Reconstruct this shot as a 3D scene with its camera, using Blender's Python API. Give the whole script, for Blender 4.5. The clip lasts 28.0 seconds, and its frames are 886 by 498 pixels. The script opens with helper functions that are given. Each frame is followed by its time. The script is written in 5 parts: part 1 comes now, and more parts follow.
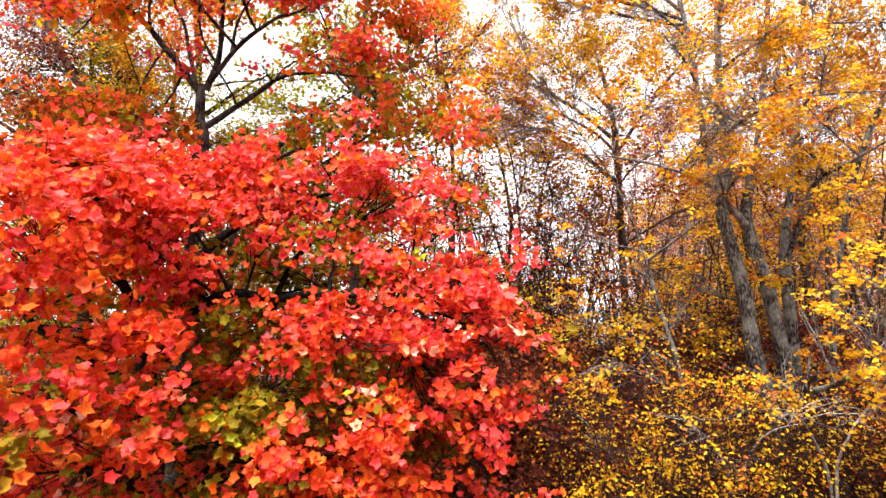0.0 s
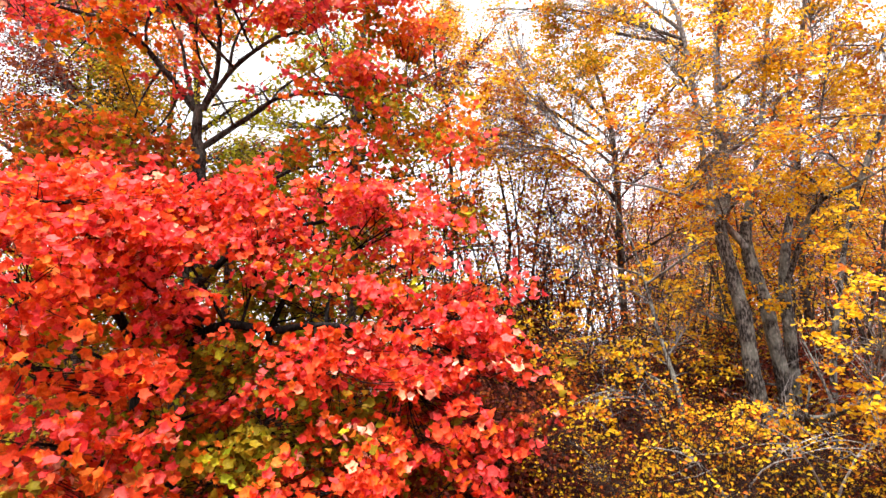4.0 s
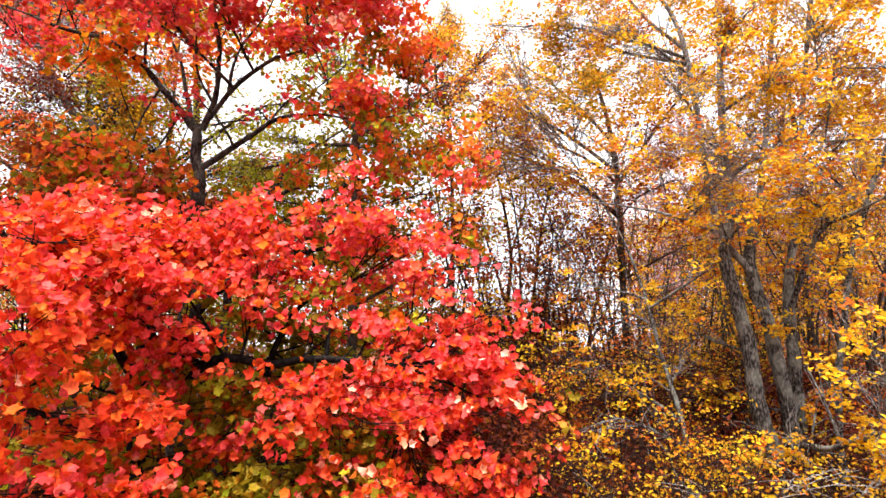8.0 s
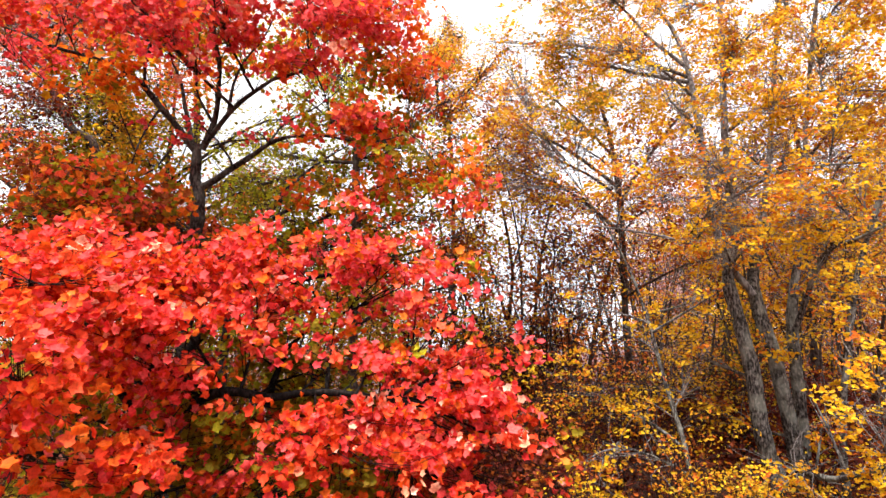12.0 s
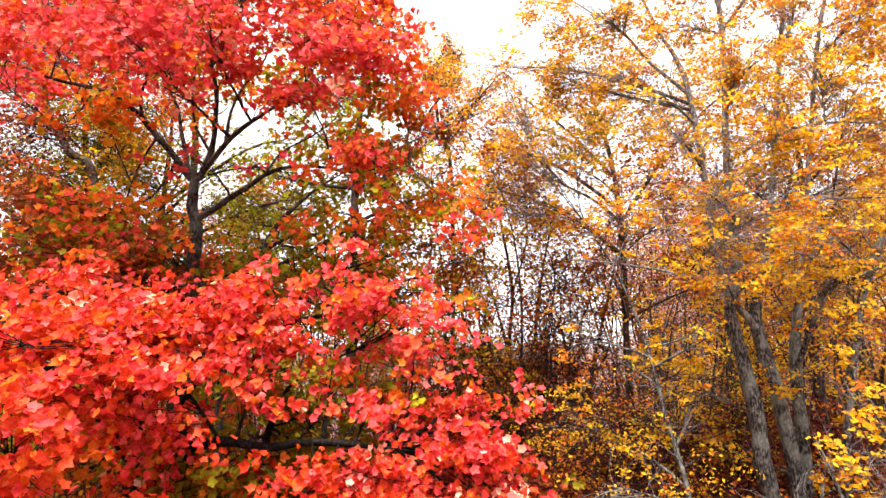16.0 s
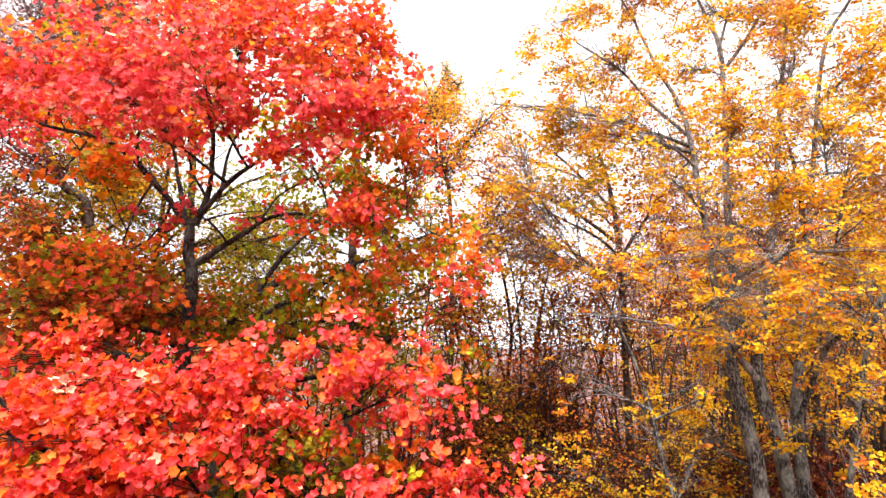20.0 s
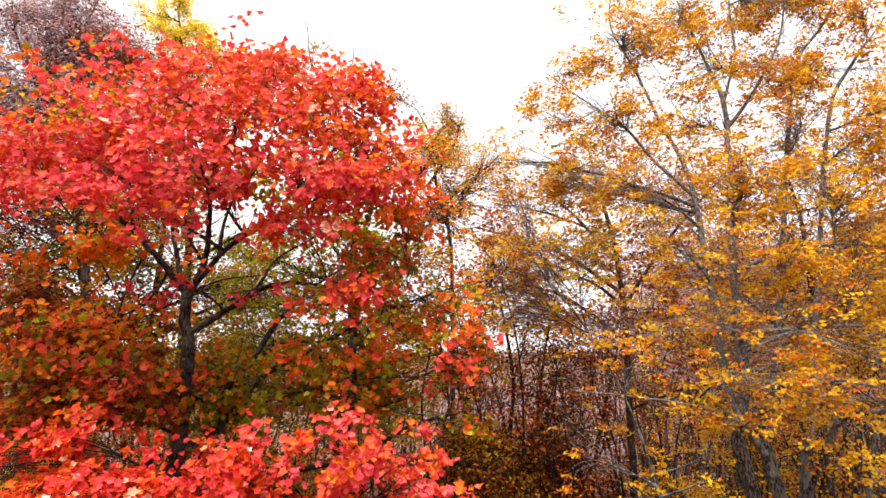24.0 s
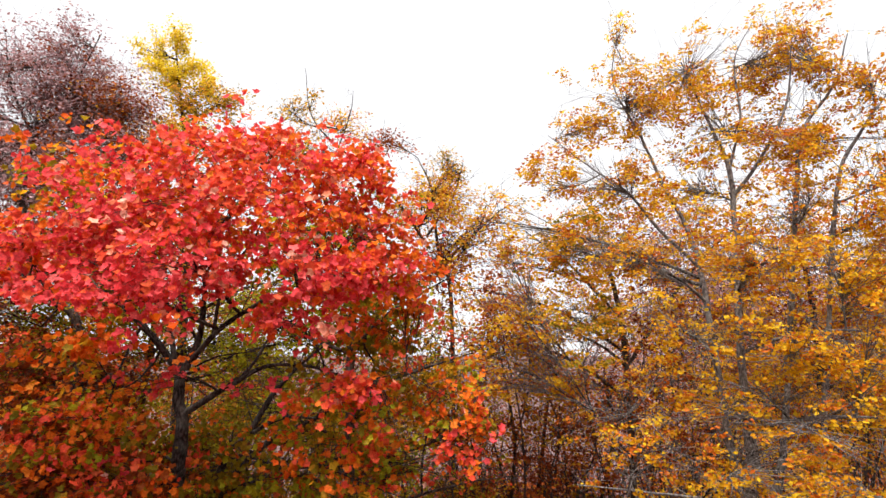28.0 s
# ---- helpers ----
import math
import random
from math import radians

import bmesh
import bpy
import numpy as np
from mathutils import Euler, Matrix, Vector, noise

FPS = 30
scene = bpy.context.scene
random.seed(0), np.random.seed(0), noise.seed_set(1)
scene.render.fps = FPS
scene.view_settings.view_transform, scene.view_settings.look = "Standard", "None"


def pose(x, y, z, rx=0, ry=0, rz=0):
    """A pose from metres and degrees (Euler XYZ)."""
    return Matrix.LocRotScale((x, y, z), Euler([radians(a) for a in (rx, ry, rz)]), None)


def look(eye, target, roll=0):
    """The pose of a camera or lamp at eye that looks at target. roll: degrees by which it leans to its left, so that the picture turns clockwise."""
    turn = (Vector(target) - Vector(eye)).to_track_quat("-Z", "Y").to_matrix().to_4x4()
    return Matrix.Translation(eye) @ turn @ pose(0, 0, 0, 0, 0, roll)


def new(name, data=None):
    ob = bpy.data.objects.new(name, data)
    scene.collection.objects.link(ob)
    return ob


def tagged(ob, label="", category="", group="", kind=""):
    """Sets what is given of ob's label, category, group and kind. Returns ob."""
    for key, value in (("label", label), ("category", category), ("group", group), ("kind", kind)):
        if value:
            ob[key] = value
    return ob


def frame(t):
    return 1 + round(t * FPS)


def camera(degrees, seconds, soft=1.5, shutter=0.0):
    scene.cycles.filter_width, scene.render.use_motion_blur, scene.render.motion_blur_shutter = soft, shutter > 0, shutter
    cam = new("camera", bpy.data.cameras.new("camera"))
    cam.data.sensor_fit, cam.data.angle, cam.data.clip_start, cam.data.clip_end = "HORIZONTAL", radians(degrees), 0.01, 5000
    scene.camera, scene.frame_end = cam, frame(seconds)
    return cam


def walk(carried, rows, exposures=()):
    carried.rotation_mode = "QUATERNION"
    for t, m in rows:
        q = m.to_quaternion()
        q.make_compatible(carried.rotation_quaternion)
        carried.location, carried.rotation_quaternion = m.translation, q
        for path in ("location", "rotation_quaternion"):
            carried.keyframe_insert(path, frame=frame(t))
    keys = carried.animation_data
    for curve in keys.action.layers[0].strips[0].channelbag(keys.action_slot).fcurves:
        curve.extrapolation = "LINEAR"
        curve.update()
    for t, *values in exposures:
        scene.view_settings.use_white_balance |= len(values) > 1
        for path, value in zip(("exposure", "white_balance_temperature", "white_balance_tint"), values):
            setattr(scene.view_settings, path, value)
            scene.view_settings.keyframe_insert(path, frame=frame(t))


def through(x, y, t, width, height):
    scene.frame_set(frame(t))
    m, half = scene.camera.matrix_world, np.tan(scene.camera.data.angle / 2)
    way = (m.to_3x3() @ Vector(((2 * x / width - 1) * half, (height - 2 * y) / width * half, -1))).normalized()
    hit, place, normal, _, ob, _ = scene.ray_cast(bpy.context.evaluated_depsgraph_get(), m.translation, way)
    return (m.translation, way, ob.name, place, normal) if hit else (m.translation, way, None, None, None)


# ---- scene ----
cam = camera(76.5, 28.0, soft=1.5)
METRES, EYE, TILT, LEAN, TURN = 5.0, 3.2, 9.5, 0.0, 0.0
ROWS = [
    (0.0, 0.0, 0.0, 0.0, 0.0, 0.0, -0.0),
    (0.5, 0.0005, 0.0004, 0.007, -0.01, 0.03, -0.0),
    (1.0, 0.0008, 0.0014, 0.0155, -0.01, 0.05, -0.0),
    (1.5, 0.001, 0.0023, 0.0247, -0.03, 0.08, -0.0),
    (2.0, 0.0015, 0.0033, 0.0351, -0.03, 0.09, -0.01),
    (2.5, 0.0023, 0.0052, 0.0447, -0.03, 0.12, -0.01),
    (3.0, 0.0034, 0.0078, 0.0537, -0.04, 0.13, -0.01),
    (3.5, 0.0041, 0.0102, 0.0627, -0.05, 0.16, -0.02),
    (5.5, 0.0069, 0.017, 0.1054, -0.06, 0.13, -0.06),
    (6.0, 0.0063, 0.0189, 0.1144, -0.06, 0.15, -0.07),
    (6.5, 0.0054, 0.0212, 0.1233, -0.06, 0.17, -0.08),
    (7.0, 0.0034, 0.0226, 0.1325, -0.06, 0.19, -0.09),
    (7.5, 0.0017, 0.0249, 0.1412, -0.06, 0.2, -0.09),
    (8.0, 0.0003, 0.028, 0.1498, -0.06, 0.22, -0.1),
    (8.5, -0.0009, 0.0301, 0.1589, -0.05, 0.24, -0.12),
    (9.0, -0.0014, 0.032, 0.169, -0.05, 0.24, -0.13),
    (9.5, -0.0026, 0.0334, 0.1787, -0.06, 0.24, -0.15),
    (10.0, -0.0038, 0.0346, 0.1886, -0.04, 0.23, -0.15),
    (10.5, -0.0048, 0.0359, 0.1974, -0.04, 0.26, -0.15),
    (11.0, -0.0053, 0.0378, 0.2065, -0.05, 0.26, -0.16),
    (11.5, -0.0045, 0.0395, 0.2151, -0.04, 0.28, -0.15),
    (13.5, 0.0023, 0.0476, 0.2658, 0.0, 0.25, -0.1),
    (14.0, 0.0035, 0.0494, 0.2812, -0.02, 0.24, -0.09),
    (14.5, 0.0049, 0.0518, 0.2963, -0.02, 0.25, -0.1),
    (15.0, 0.0027, 0.0538, 0.3099, -0.03, 0.25, -0.1),
    (15.5, 0.0003, 0.0569, 0.324, -0.03, 0.24, -0.12),
    (16.0, -0.0, 0.0606, 0.3383, -0.01, 0.24, -0.12),
    (16.5, 0.0004, 0.0638, 0.3528, -0.02, 0.24, -0.15),
    (17.0, 0.0032, 0.0658, 0.3693, -0.02, 0.23, -0.15),
    (17.5, 0.0043, 0.067, 0.3888, -0.05, 0.23, -0.16),
    (18.0, 0.0051, 0.0677, 0.409, -0.06, 0.25, -0.15),
    (18.5, 0.0042, 0.0689, 0.4285, -0.08, 0.29, -0.15),
    (19.0, 0.002, 0.0712, 0.4513, -0.09, 0.32, -0.17),
    (19.5, 0.0016, 0.0751, 0.4762, -0.09, 0.33, -0.18),
    (20.0, 0.0021, 0.0785, 0.5012, -0.1, 0.37, -0.19),
    (20.5, 0.0026, 0.0823, 0.5256, -0.1, 0.4, -0.19),
    (21.0, 0.0014, 0.0871, 0.5501, -0.12, 0.44, -0.18),
    (21.5, -0.0016, 0.0906, 0.5755, -0.13, 0.49, -0.18),
    (23.5, -0.0023, 0.1077, 0.6915, -0.05, 0.76, -0.01),
    (24.0, 0.0003, 0.112, 0.7257, -0.05, 0.73, -0.02),
    (24.5, 0.0025, 0.1175, 0.7587, -0.06, 0.72, -0.03),
    (25.0, 0.0025, 0.124, 0.791, -0.08, 0.74, -0.04),
    (25.5, 0.0021, 0.1301, 0.8229, -0.09, 0.74, -0.04),
    (26.0, 0.0019, 0.1364, 0.8551, -0.08, 0.77, -0.04),
    (26.5, 0.0026, 0.1414, 0.885, -0.08, 0.86, -0.04),
    (27.0, 0.0027, 0.1464, 0.9176, -0.08, 0.94, -0.04),
    (27.5, 0.0019, 0.1504, 0.9498, -0.05, 1.05, -0.04),
    (28.0, -0.0003, 0.1537, 0.9839, -0.05, 1.09, -0.04),
]
EXPOSURES = [(0.0, 1.76), (8.0, 1.62), (11.0, 1.48), (15.0, 1.64), (20.0, 1.76), (24.0, 1.12), (28.0, 0.82)]
walk(cam, [(t, pose(0, 0, EYE, TILT, LEAN, TURN) @ pose(METRES * x, METRES * y, METRES * z, 90 + pitch, roll, yaw)) for t, x, y, z, yaw, pitch, roll in ROWS], EXPOSURES)

# ---- daylight: a bright hazy white sky with a veiled sun high behind the viewer ----
SUN_HEIGHT, SUN_TURN = 73.0, 205.0
world = bpy.data.worlds.new("hazy_sky")
scene.world = world
world.use_nodes = True
wn, wl = world.node_tree.nodes, world.node_tree.links
wn.clear()
sky = wn.new("ShaderNodeTexSky")
sky.sky_type, sky.sun_disc = "NISHITA", False
sky.sun_elevation, sky.sun_rotation = radians(SUN_HEIGHT), radians(SUN_TURN)
dim = wn.new("ShaderNodeMix")
dim.data_type, dim.blend_type = "RGBA", "MULTIPLY"
dim.inputs[0].default_value = 1.0
dim.inputs[7].default_value = (0.12, 0.12, 0.12, 1)
cloud = wn.new("ShaderNodeMix")
cloud.data_type = "RGBA"
cloud.inputs[0].default_value = 0.9
cloud.inputs[7].default_value = (1.0, 0.99, 1.0, 1)
back = wn.new("ShaderNodeBackground")
back.inputs[1].default_value = 0.68
wout = wn.new("ShaderNodeOutputWorld")
wl.new(sky.outputs[0], dim.inputs[6])
wl.new(dim.outputs[2], cloud.inputs[6])
wl.new(cloud.outputs[2], back.inputs[0])
wl.new(back.outputs[0], wout.inputs[0])

sun_data = bpy.data.lights.new("sun", "SUN")
sun_data.energy, sun_data.angle, sun_data.color = 4.9, radians(20), (1.0, 0.96, 0.91)
sun = new("sun", sun_data)
a, e = radians(SUN_TURN), radians(SUN_HEIGHT)
sun.matrix_world = look(Vector((math.sin(a) * math.cos(e), math.cos(a) * math.cos(e), math.sin(e))) * 60, (0, 0, 0))


# ---- materials ----
def nodes_of(name):
    m = bpy.data.materials.new(name)
    m.use_nodes = True
    t = m.node_tree
    t.nodes.clear()
    return m, t.nodes, t.links


def ramp(n, stops):
    r = n.new("ShaderNodeValToRGB")
    while len(r.color_ramp.elements) < len(stops):
        r.color_ramp.elements.new(0.5)
    for el, (p, c) in zip(r.color_ramp.elements, stops):
        el.position, el.color = p, (*c, 1)
    return r


def leaf_material(name, colours, through=0.4, rough=0.55, gloss=0.1):
    """A thin leaf: each one takes its own shade, with veins and blotches, and lets light through."""
    m, n, l = nodes_of(name)
    geo, info = n.new("ShaderNodeNewGeometry"), n.new("ShaderNodeObjectInfo")
    add, wrap = n.new("ShaderNodeMath"), n.new("ShaderNodeMath")
    wrap.operation = "FRACT"
    l.new(geo.outputs["Random Per Island"], add.inputs[0])
    l.new(info.outputs["Random"], add.inputs[1])
    l.new(add.outputs[0], wrap.inputs[0])
    k = len(colours)
    r = ramp(n, [(i / max(1, k - 1), c) for i, c in enumerate(colours)])
    l.new(wrap.outputs[0], r.inputs[0])
    blot = n.new("ShaderNodeTexNoise")
    blot.inputs["Scale"].default_value = 38.0
    blot.inputs["Detail"].default_value = 2.0
    l.new(geo.outputs["Position"], blot.inputs["Vector"])
    tone = ramp(n, [(0.3, (0.72, 0.66, 0.62)), (0.62, (1.12, 1.1, 1.08))])
    l.new(blot.outputs[0], tone.inputs[0])
    mul = n.new("ShaderNodeMix")
    mul.data_type, mul.blend_type = "RGBA", "MULTIPLY"
    mul.inputs[0].default_value = 1.0
    l.new(r.outputs[0], mul.inputs[6])
    l.new(tone.outputs[0], mul.inputs[7])
    pb, tr, mix, out = n.new("ShaderNodeBsdfPrincipled"), n.new("ShaderNodeBsdfTranslucent"), n.new("ShaderNodeMixShader"), n.new("ShaderNodeOutputMaterial")
    pb.inputs["Roughness"].default_value = rough
    pb.inputs["Specular IOR Level"].default_value = gloss
    mix.inputs[0].default_value = through
    l.new(mul.outputs[2], pb.inputs["Base Color"])
    l.new(mul.outputs[2], tr.inputs[0])
    l.new(pb.outputs[0], mix.inputs[1])
    l.new(tr.outputs[0], mix.inputs[2])
    l.new(mix.outputs[0], out.inputs[0])
    return m


def bark_material(name, dark, mid, pale, lichen=0.0, scale=9.0):
    m, n, l = nodes_of(name)
    co, mp = n.new("ShaderNodeTexCoord"), n.new("ShaderNodeMapping")
    mp.inputs["Scale"].default_value = (1, 1, 0.38)
    l.new(co.outputs["Object"], mp.inputs[0])
    grain, patch, furrow = n.new("ShaderNodeTexNoise"), n.new("ShaderNodeTexNoise"), n.new("ShaderNodeTexVoronoi")
    grain.inputs["Scale"].default_value, grain.inputs["Detail"].default_value = scale * 4, 7
    patch.inputs["Scale"].default_value, patch.inputs["Detail"].default_value = 3.4, 5
    furrow.inputs["Scale"].default_value = scale * 2.2
    l.new(mp.outputs[0], grain.inputs["Vector"])
    l.new(co.outputs["Object"], patch.inputs["Vector"])
    l.new(mp.outputs[0], furrow.inputs["Vector"])
    r = ramp(n, [(0.36, dark), (0.5, mid), (0.66, pale)])
    l.new(grain.outputs[0], r.inputs[0])
    spot = ramp(n, [(0.48, (0, 0, 0)), (0.6, (lichen, lichen, lichen))])
    l.new(patch.outputs[0], spot.inputs[0])
    mix = n.new("ShaderNodeMix")
    mix.data_type = "RGBA"
    mix.inputs[7].default_value = (0.36, 0.36, 0.31, 1)
    l.new(spot.outputs[0], mix.inputs[0])
    l.new(r.outputs[0], mix.inputs[6])
    pb, bump, out = n.new("ShaderNodeBsdfPrincipled"), n.new("ShaderNodeBump"), n.new("ShaderNodeOutputMaterial")
    bump.inputs["Strength"].default_value, bump.inputs["Distance"].default_value = 0.8, 0.02
    l.new(furrow.outputs[0], bump.inputs["Height"])
    l.new(bump.outputs[0], pb.inputs["Normal"])
    l.new(mix.outputs[2], pb.inputs["Base Color"])
    pb.inputs["Roughness"].default_value, pb.inputs["Specular IOR Level"].default_value = 0.92, 0.08
    l.new(pb.outputs[0], out.inputs[0])
    return m


LEAF = {
    "scarlet": leaf_material("scarlet_leaf", [(0.74, 0.085, 0.035), (0.78, 0.12, 0.05), (0.66, 0.055, 0.028), (0.8, 0.17, 0.06)], 0.42),
    "crimson": leaf_material("crimson_leaf", [(0.74, 0.06, 0.075), (0.8, 0.1, 0.11), (0.64, 0.038, 0.046), (0.82, 0.17, 0.16)], 0.4),
    "orange": leaf_material("orange_leaf", [(0.74, 0.15, 0.01), (0.78, 0.2, 0.016), (0.7, 0.095, 0.01), (0.78, 0.28, 0.03)], 0.45),
    "vermilion": leaf_material("vermilion_leaf", [(0.7, 0.055, 0.016), (0.76, 0.085, 0.026), (0.58, 0.032, 0.01), (0.78, 0.125, 0.04)], 0.42),
    "ruby": leaf_material("ruby_leaf", [(0.72, 0.046, 0.044), (0.79, 0.08, 0.078), (0.58, 0.024, 0.024), (0.83, 0.145, 0.13)], 0.4),
    "tangerine": leaf_material("tangerine_leaf", [(0.72, 0.11, 0.01), (0.76, 0.15, 0.016), (0.64, 0.07, 0.008), (0.78, 0.22, 0.03)], 0.45),
    # pale undersides, and pink sky highlights on the red leaves painted as leaf colour
    "pale": leaf_material("pale_underside_highlight_leaf", [(0.8, 0.34, 0.24), (0.8, 0.26, 0.14), (0.78, 0.46, 0.36)], 0.25),
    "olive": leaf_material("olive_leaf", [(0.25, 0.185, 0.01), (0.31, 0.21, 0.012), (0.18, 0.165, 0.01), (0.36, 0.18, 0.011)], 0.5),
    "green": leaf_material("green_leaf", [(0.36, 0.38, 0.016), (0.48, 0.43, 0.02), (0.26, 0.31, 0.014)], 0.55),
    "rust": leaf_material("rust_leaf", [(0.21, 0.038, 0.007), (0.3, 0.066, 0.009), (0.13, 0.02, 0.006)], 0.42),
    "maroon": leaf_material("maroon_leaf", [(0.085, 0.012, 0.007), (0.14, 0.02, 0.01), (0.045, 0.008, 0.006)], 0.35),
    "gold": leaf_material("gold_leaf", [(0.82, 0.5, 0.016), (0.84, 0.59, 0.026), (0.8, 0.4, 0.012), (0.74, 0.56, 0.03)], 0.6),
    "ochre": leaf_material("ochre_leaf", [(0.64, 0.29, 0.01), (0.7, 0.35, 0.014), (0.54, 0.19, 0.008), (0.5, 0.31, 0.014)], 0.6),
    "copper": leaf_material("copper_leaf", [(0.54, 0.13, 0.012), (0.44, 0.1, 0.012), (0.62, 0.19, 0.02)], 0.4),
    "mauve": leaf_material("mauve_bare_brush", [(0.4, 0.235, 0.24), (0.5, 0.33, 0.35), (0.27, 0.14, 0.14)], 0.3, 0.8),
    "lemon": leaf_material("lemon_leaf", [(0.86, 0.7, 0.035), (0.84, 0.62, 0.025), (0.8, 0.68, 0.05)], 0.55),
}
LEAF_NAMES = list(LEAF)
BARK = {
    # low maple bark: near black, the crown's interior shadow is in the colour
    "dark": bark_material("shade_black_maple_bark", (0.003, 0.0025, 0.002), (0.008, 0.006, 0.0055), (0.026, 0.02, 0.018), 0.0),
    "ash": bark_material("tall_maple_bark", (0.009, 0.006, 0.0055), (0.027, 0.019, 0.017), (0.075, 0.06, 0.055), 0.12),
    "grey": bark_material("grey_beech_bark", (0.01, 0.008, 0.0075), (0.05, 0.042, 0.038), (0.18, 0.157, 0.145), 0.3),
    "umber": bark_material("dark_undergrowth_bark", (0.009, 0.004, 0.003), (0.022, 0.01, 0.007), (0.05, 0.027, 0.02), 0.0),
    # light twig bark, paled further: sky glow around high limbs is in the colour
    "silver": bark_material("glow_paled_twig_bark", (0.055, 0.046, 0.044), (0.125, 0.107, 0.103), (0.25, 0.22, 0.215), 0.2),
    "bleached": bark_material("bleached_dead_bark", (0.1, 0.085, 0.08), (0.22, 0.195, 0.18), (0.38, 0.345, 0.32), 0.2),
    "brown": bark_material("brown_stem_bark", (0.018, 0.011, 0.009), (0.045, 0.029, 0.024), (0.095, 0.067, 0.056), 0.1),
}
MIX = {
    "deep_red": (("vermilion", 0.5), ("ruby", 0.3), ("tangerine", 0.16), ("pale", 0.04)),
    "deep_pink": (("ruby", 0.52), ("vermilion", 0.34), ("tangerine", 0.1), ("pale", 0.04)),
    "deep_flame": (("tangerine", 0.3), ("vermilion", 0.5), ("ruby", 0.17), ("pale", 0.03)),
    "red": (("scarlet", 0.4), ("crimson", 0.46), ("orange", 0.09), ("pale", 0.05)),
    "pink": (("crimson", 0.68), ("scarlet", 0.22), ("orange", 0.02), ("pale", 0.08)),
    "flame": (("orange", 0.2), ("scarlet", 0.46), ("crimson", 0.3), ("pale", 0.04)),
    "verdant": (("green", 0.3), ("olive", 0.32), ("orange", 0.3), ("scarlet", 0.08)),
    "blaze": (("orange", 0.46), ("scarlet", 0.4), ("crimson", 0.1), ("pale", 0.04)),
    "amber": (("orange", 0.48), ("ochre", 0.2), ("olive", 0.22), ("scarlet", 0.1)),
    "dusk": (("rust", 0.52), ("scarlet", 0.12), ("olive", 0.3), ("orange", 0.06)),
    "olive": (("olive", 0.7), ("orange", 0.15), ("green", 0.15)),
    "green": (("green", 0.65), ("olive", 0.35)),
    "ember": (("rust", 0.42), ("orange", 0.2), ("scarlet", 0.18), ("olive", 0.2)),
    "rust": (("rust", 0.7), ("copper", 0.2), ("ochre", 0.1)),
    "maroon": (("maroon", 0.75), ("rust", 0.25)),
    "copper_mix": (("copper", 0.5), ("rust", 0.3), ("ochre", 0.2)),
    "plum": (("maroon", 0.06), ("rust", 0.16), ("mauve", 0.78)),
    "gold": (("gold", 0.62), ("ochre", 0.28), ("copper", 0.1)),
    "honey": (("gold", 0.38), ("ochre", 0.38), ("copper", 0.24)),
    "lemon": (("lemon", 0.97), ("olive", 0.03)),
    "moss": (("olive", 0.4), ("ochre", 0.4), ("gold", 0.2)),
}


# ---- mesh helpers ----
def build_mesh(name, verts, faces, materials, index=None, smooth=False):
    """A mesh from arrays: faces is (count, corners)."""
    me = bpy.data.meshes.new(name)
    verts, faces = np.asarray(verts, dtype=np.float32), np.asarray(faces, dtype=np.int32)
    count, corners = faces.shape
    me.vertices.add(len(verts))
    me.vertices.foreach_set("co", verts.ravel())
    me.loops.add(count * corners)
    me.loops.foreach_set("vertex_index", faces.ravel())
    me.polygons.add(count)
    me.polygons.foreach_set("loop_start", np.arange(0, count * corners, corners, dtype=np.int32))
    if index is not None:
        me.polygons.foreach_set("material_index", np.asarray(index, dtype=np.int32))
    if smooth:
        me.polygons.foreach_set("use_smooth", np.ones(count, dtype=bool))
    for m in materials:
        me.materials.append(m)
    me.update(calc_edges=True)
    return me


def tubes(paths, radii, sides):
    """Tapered tubes along paths (count, steps, 3) with radii (count, steps): vertices and quads."""
    P, R = np.asarray(paths, dtype=float), np.asarray(radii, dtype=float)
    n, k = R.shape
    d = np.gradient(P, axis=1)
    d /= np.linalg.norm(d, axis=2, keepdims=True) + 1e-9
    ref = np.where(np.abs(d[:, :, 2:3]) > 0.9, np.array([1.0, 0.0, 0.0]), np.array([0.0, 0.0, 1.0]))
    ref = np.repeat(ref[:, k // 2:k // 2 + 1], k, axis=1)
    u = np.cross(d, ref)
    u /= np.linalg.norm(u, axis=2, keepdims=True) + 1e-9
    v = np.cross(d, u)
    ang = np.arange(sides) * 2 * math.pi / sides
    ring = P[:, :, None, :] + R[:, :, None, None] * (np.cos(ang)[None, None, :, None] * u[:, :, None, :] + np.sin(ang)[None, None, :, None] * v[:, :, None, :])
    i, j, s = np.meshgrid(np.arange(n), np.arange(k - 1), np.arange(sides), indexing="ij")
    b, c, t = i * k * sides + j * sides, i * k * sides + (j + 1) * sides, (s + 1) % sides
    quads = np.stack([b + s, b + t, c + t, c + s], axis=-1).reshape(-1, 4)
    return ring.reshape(-1, 3), quads


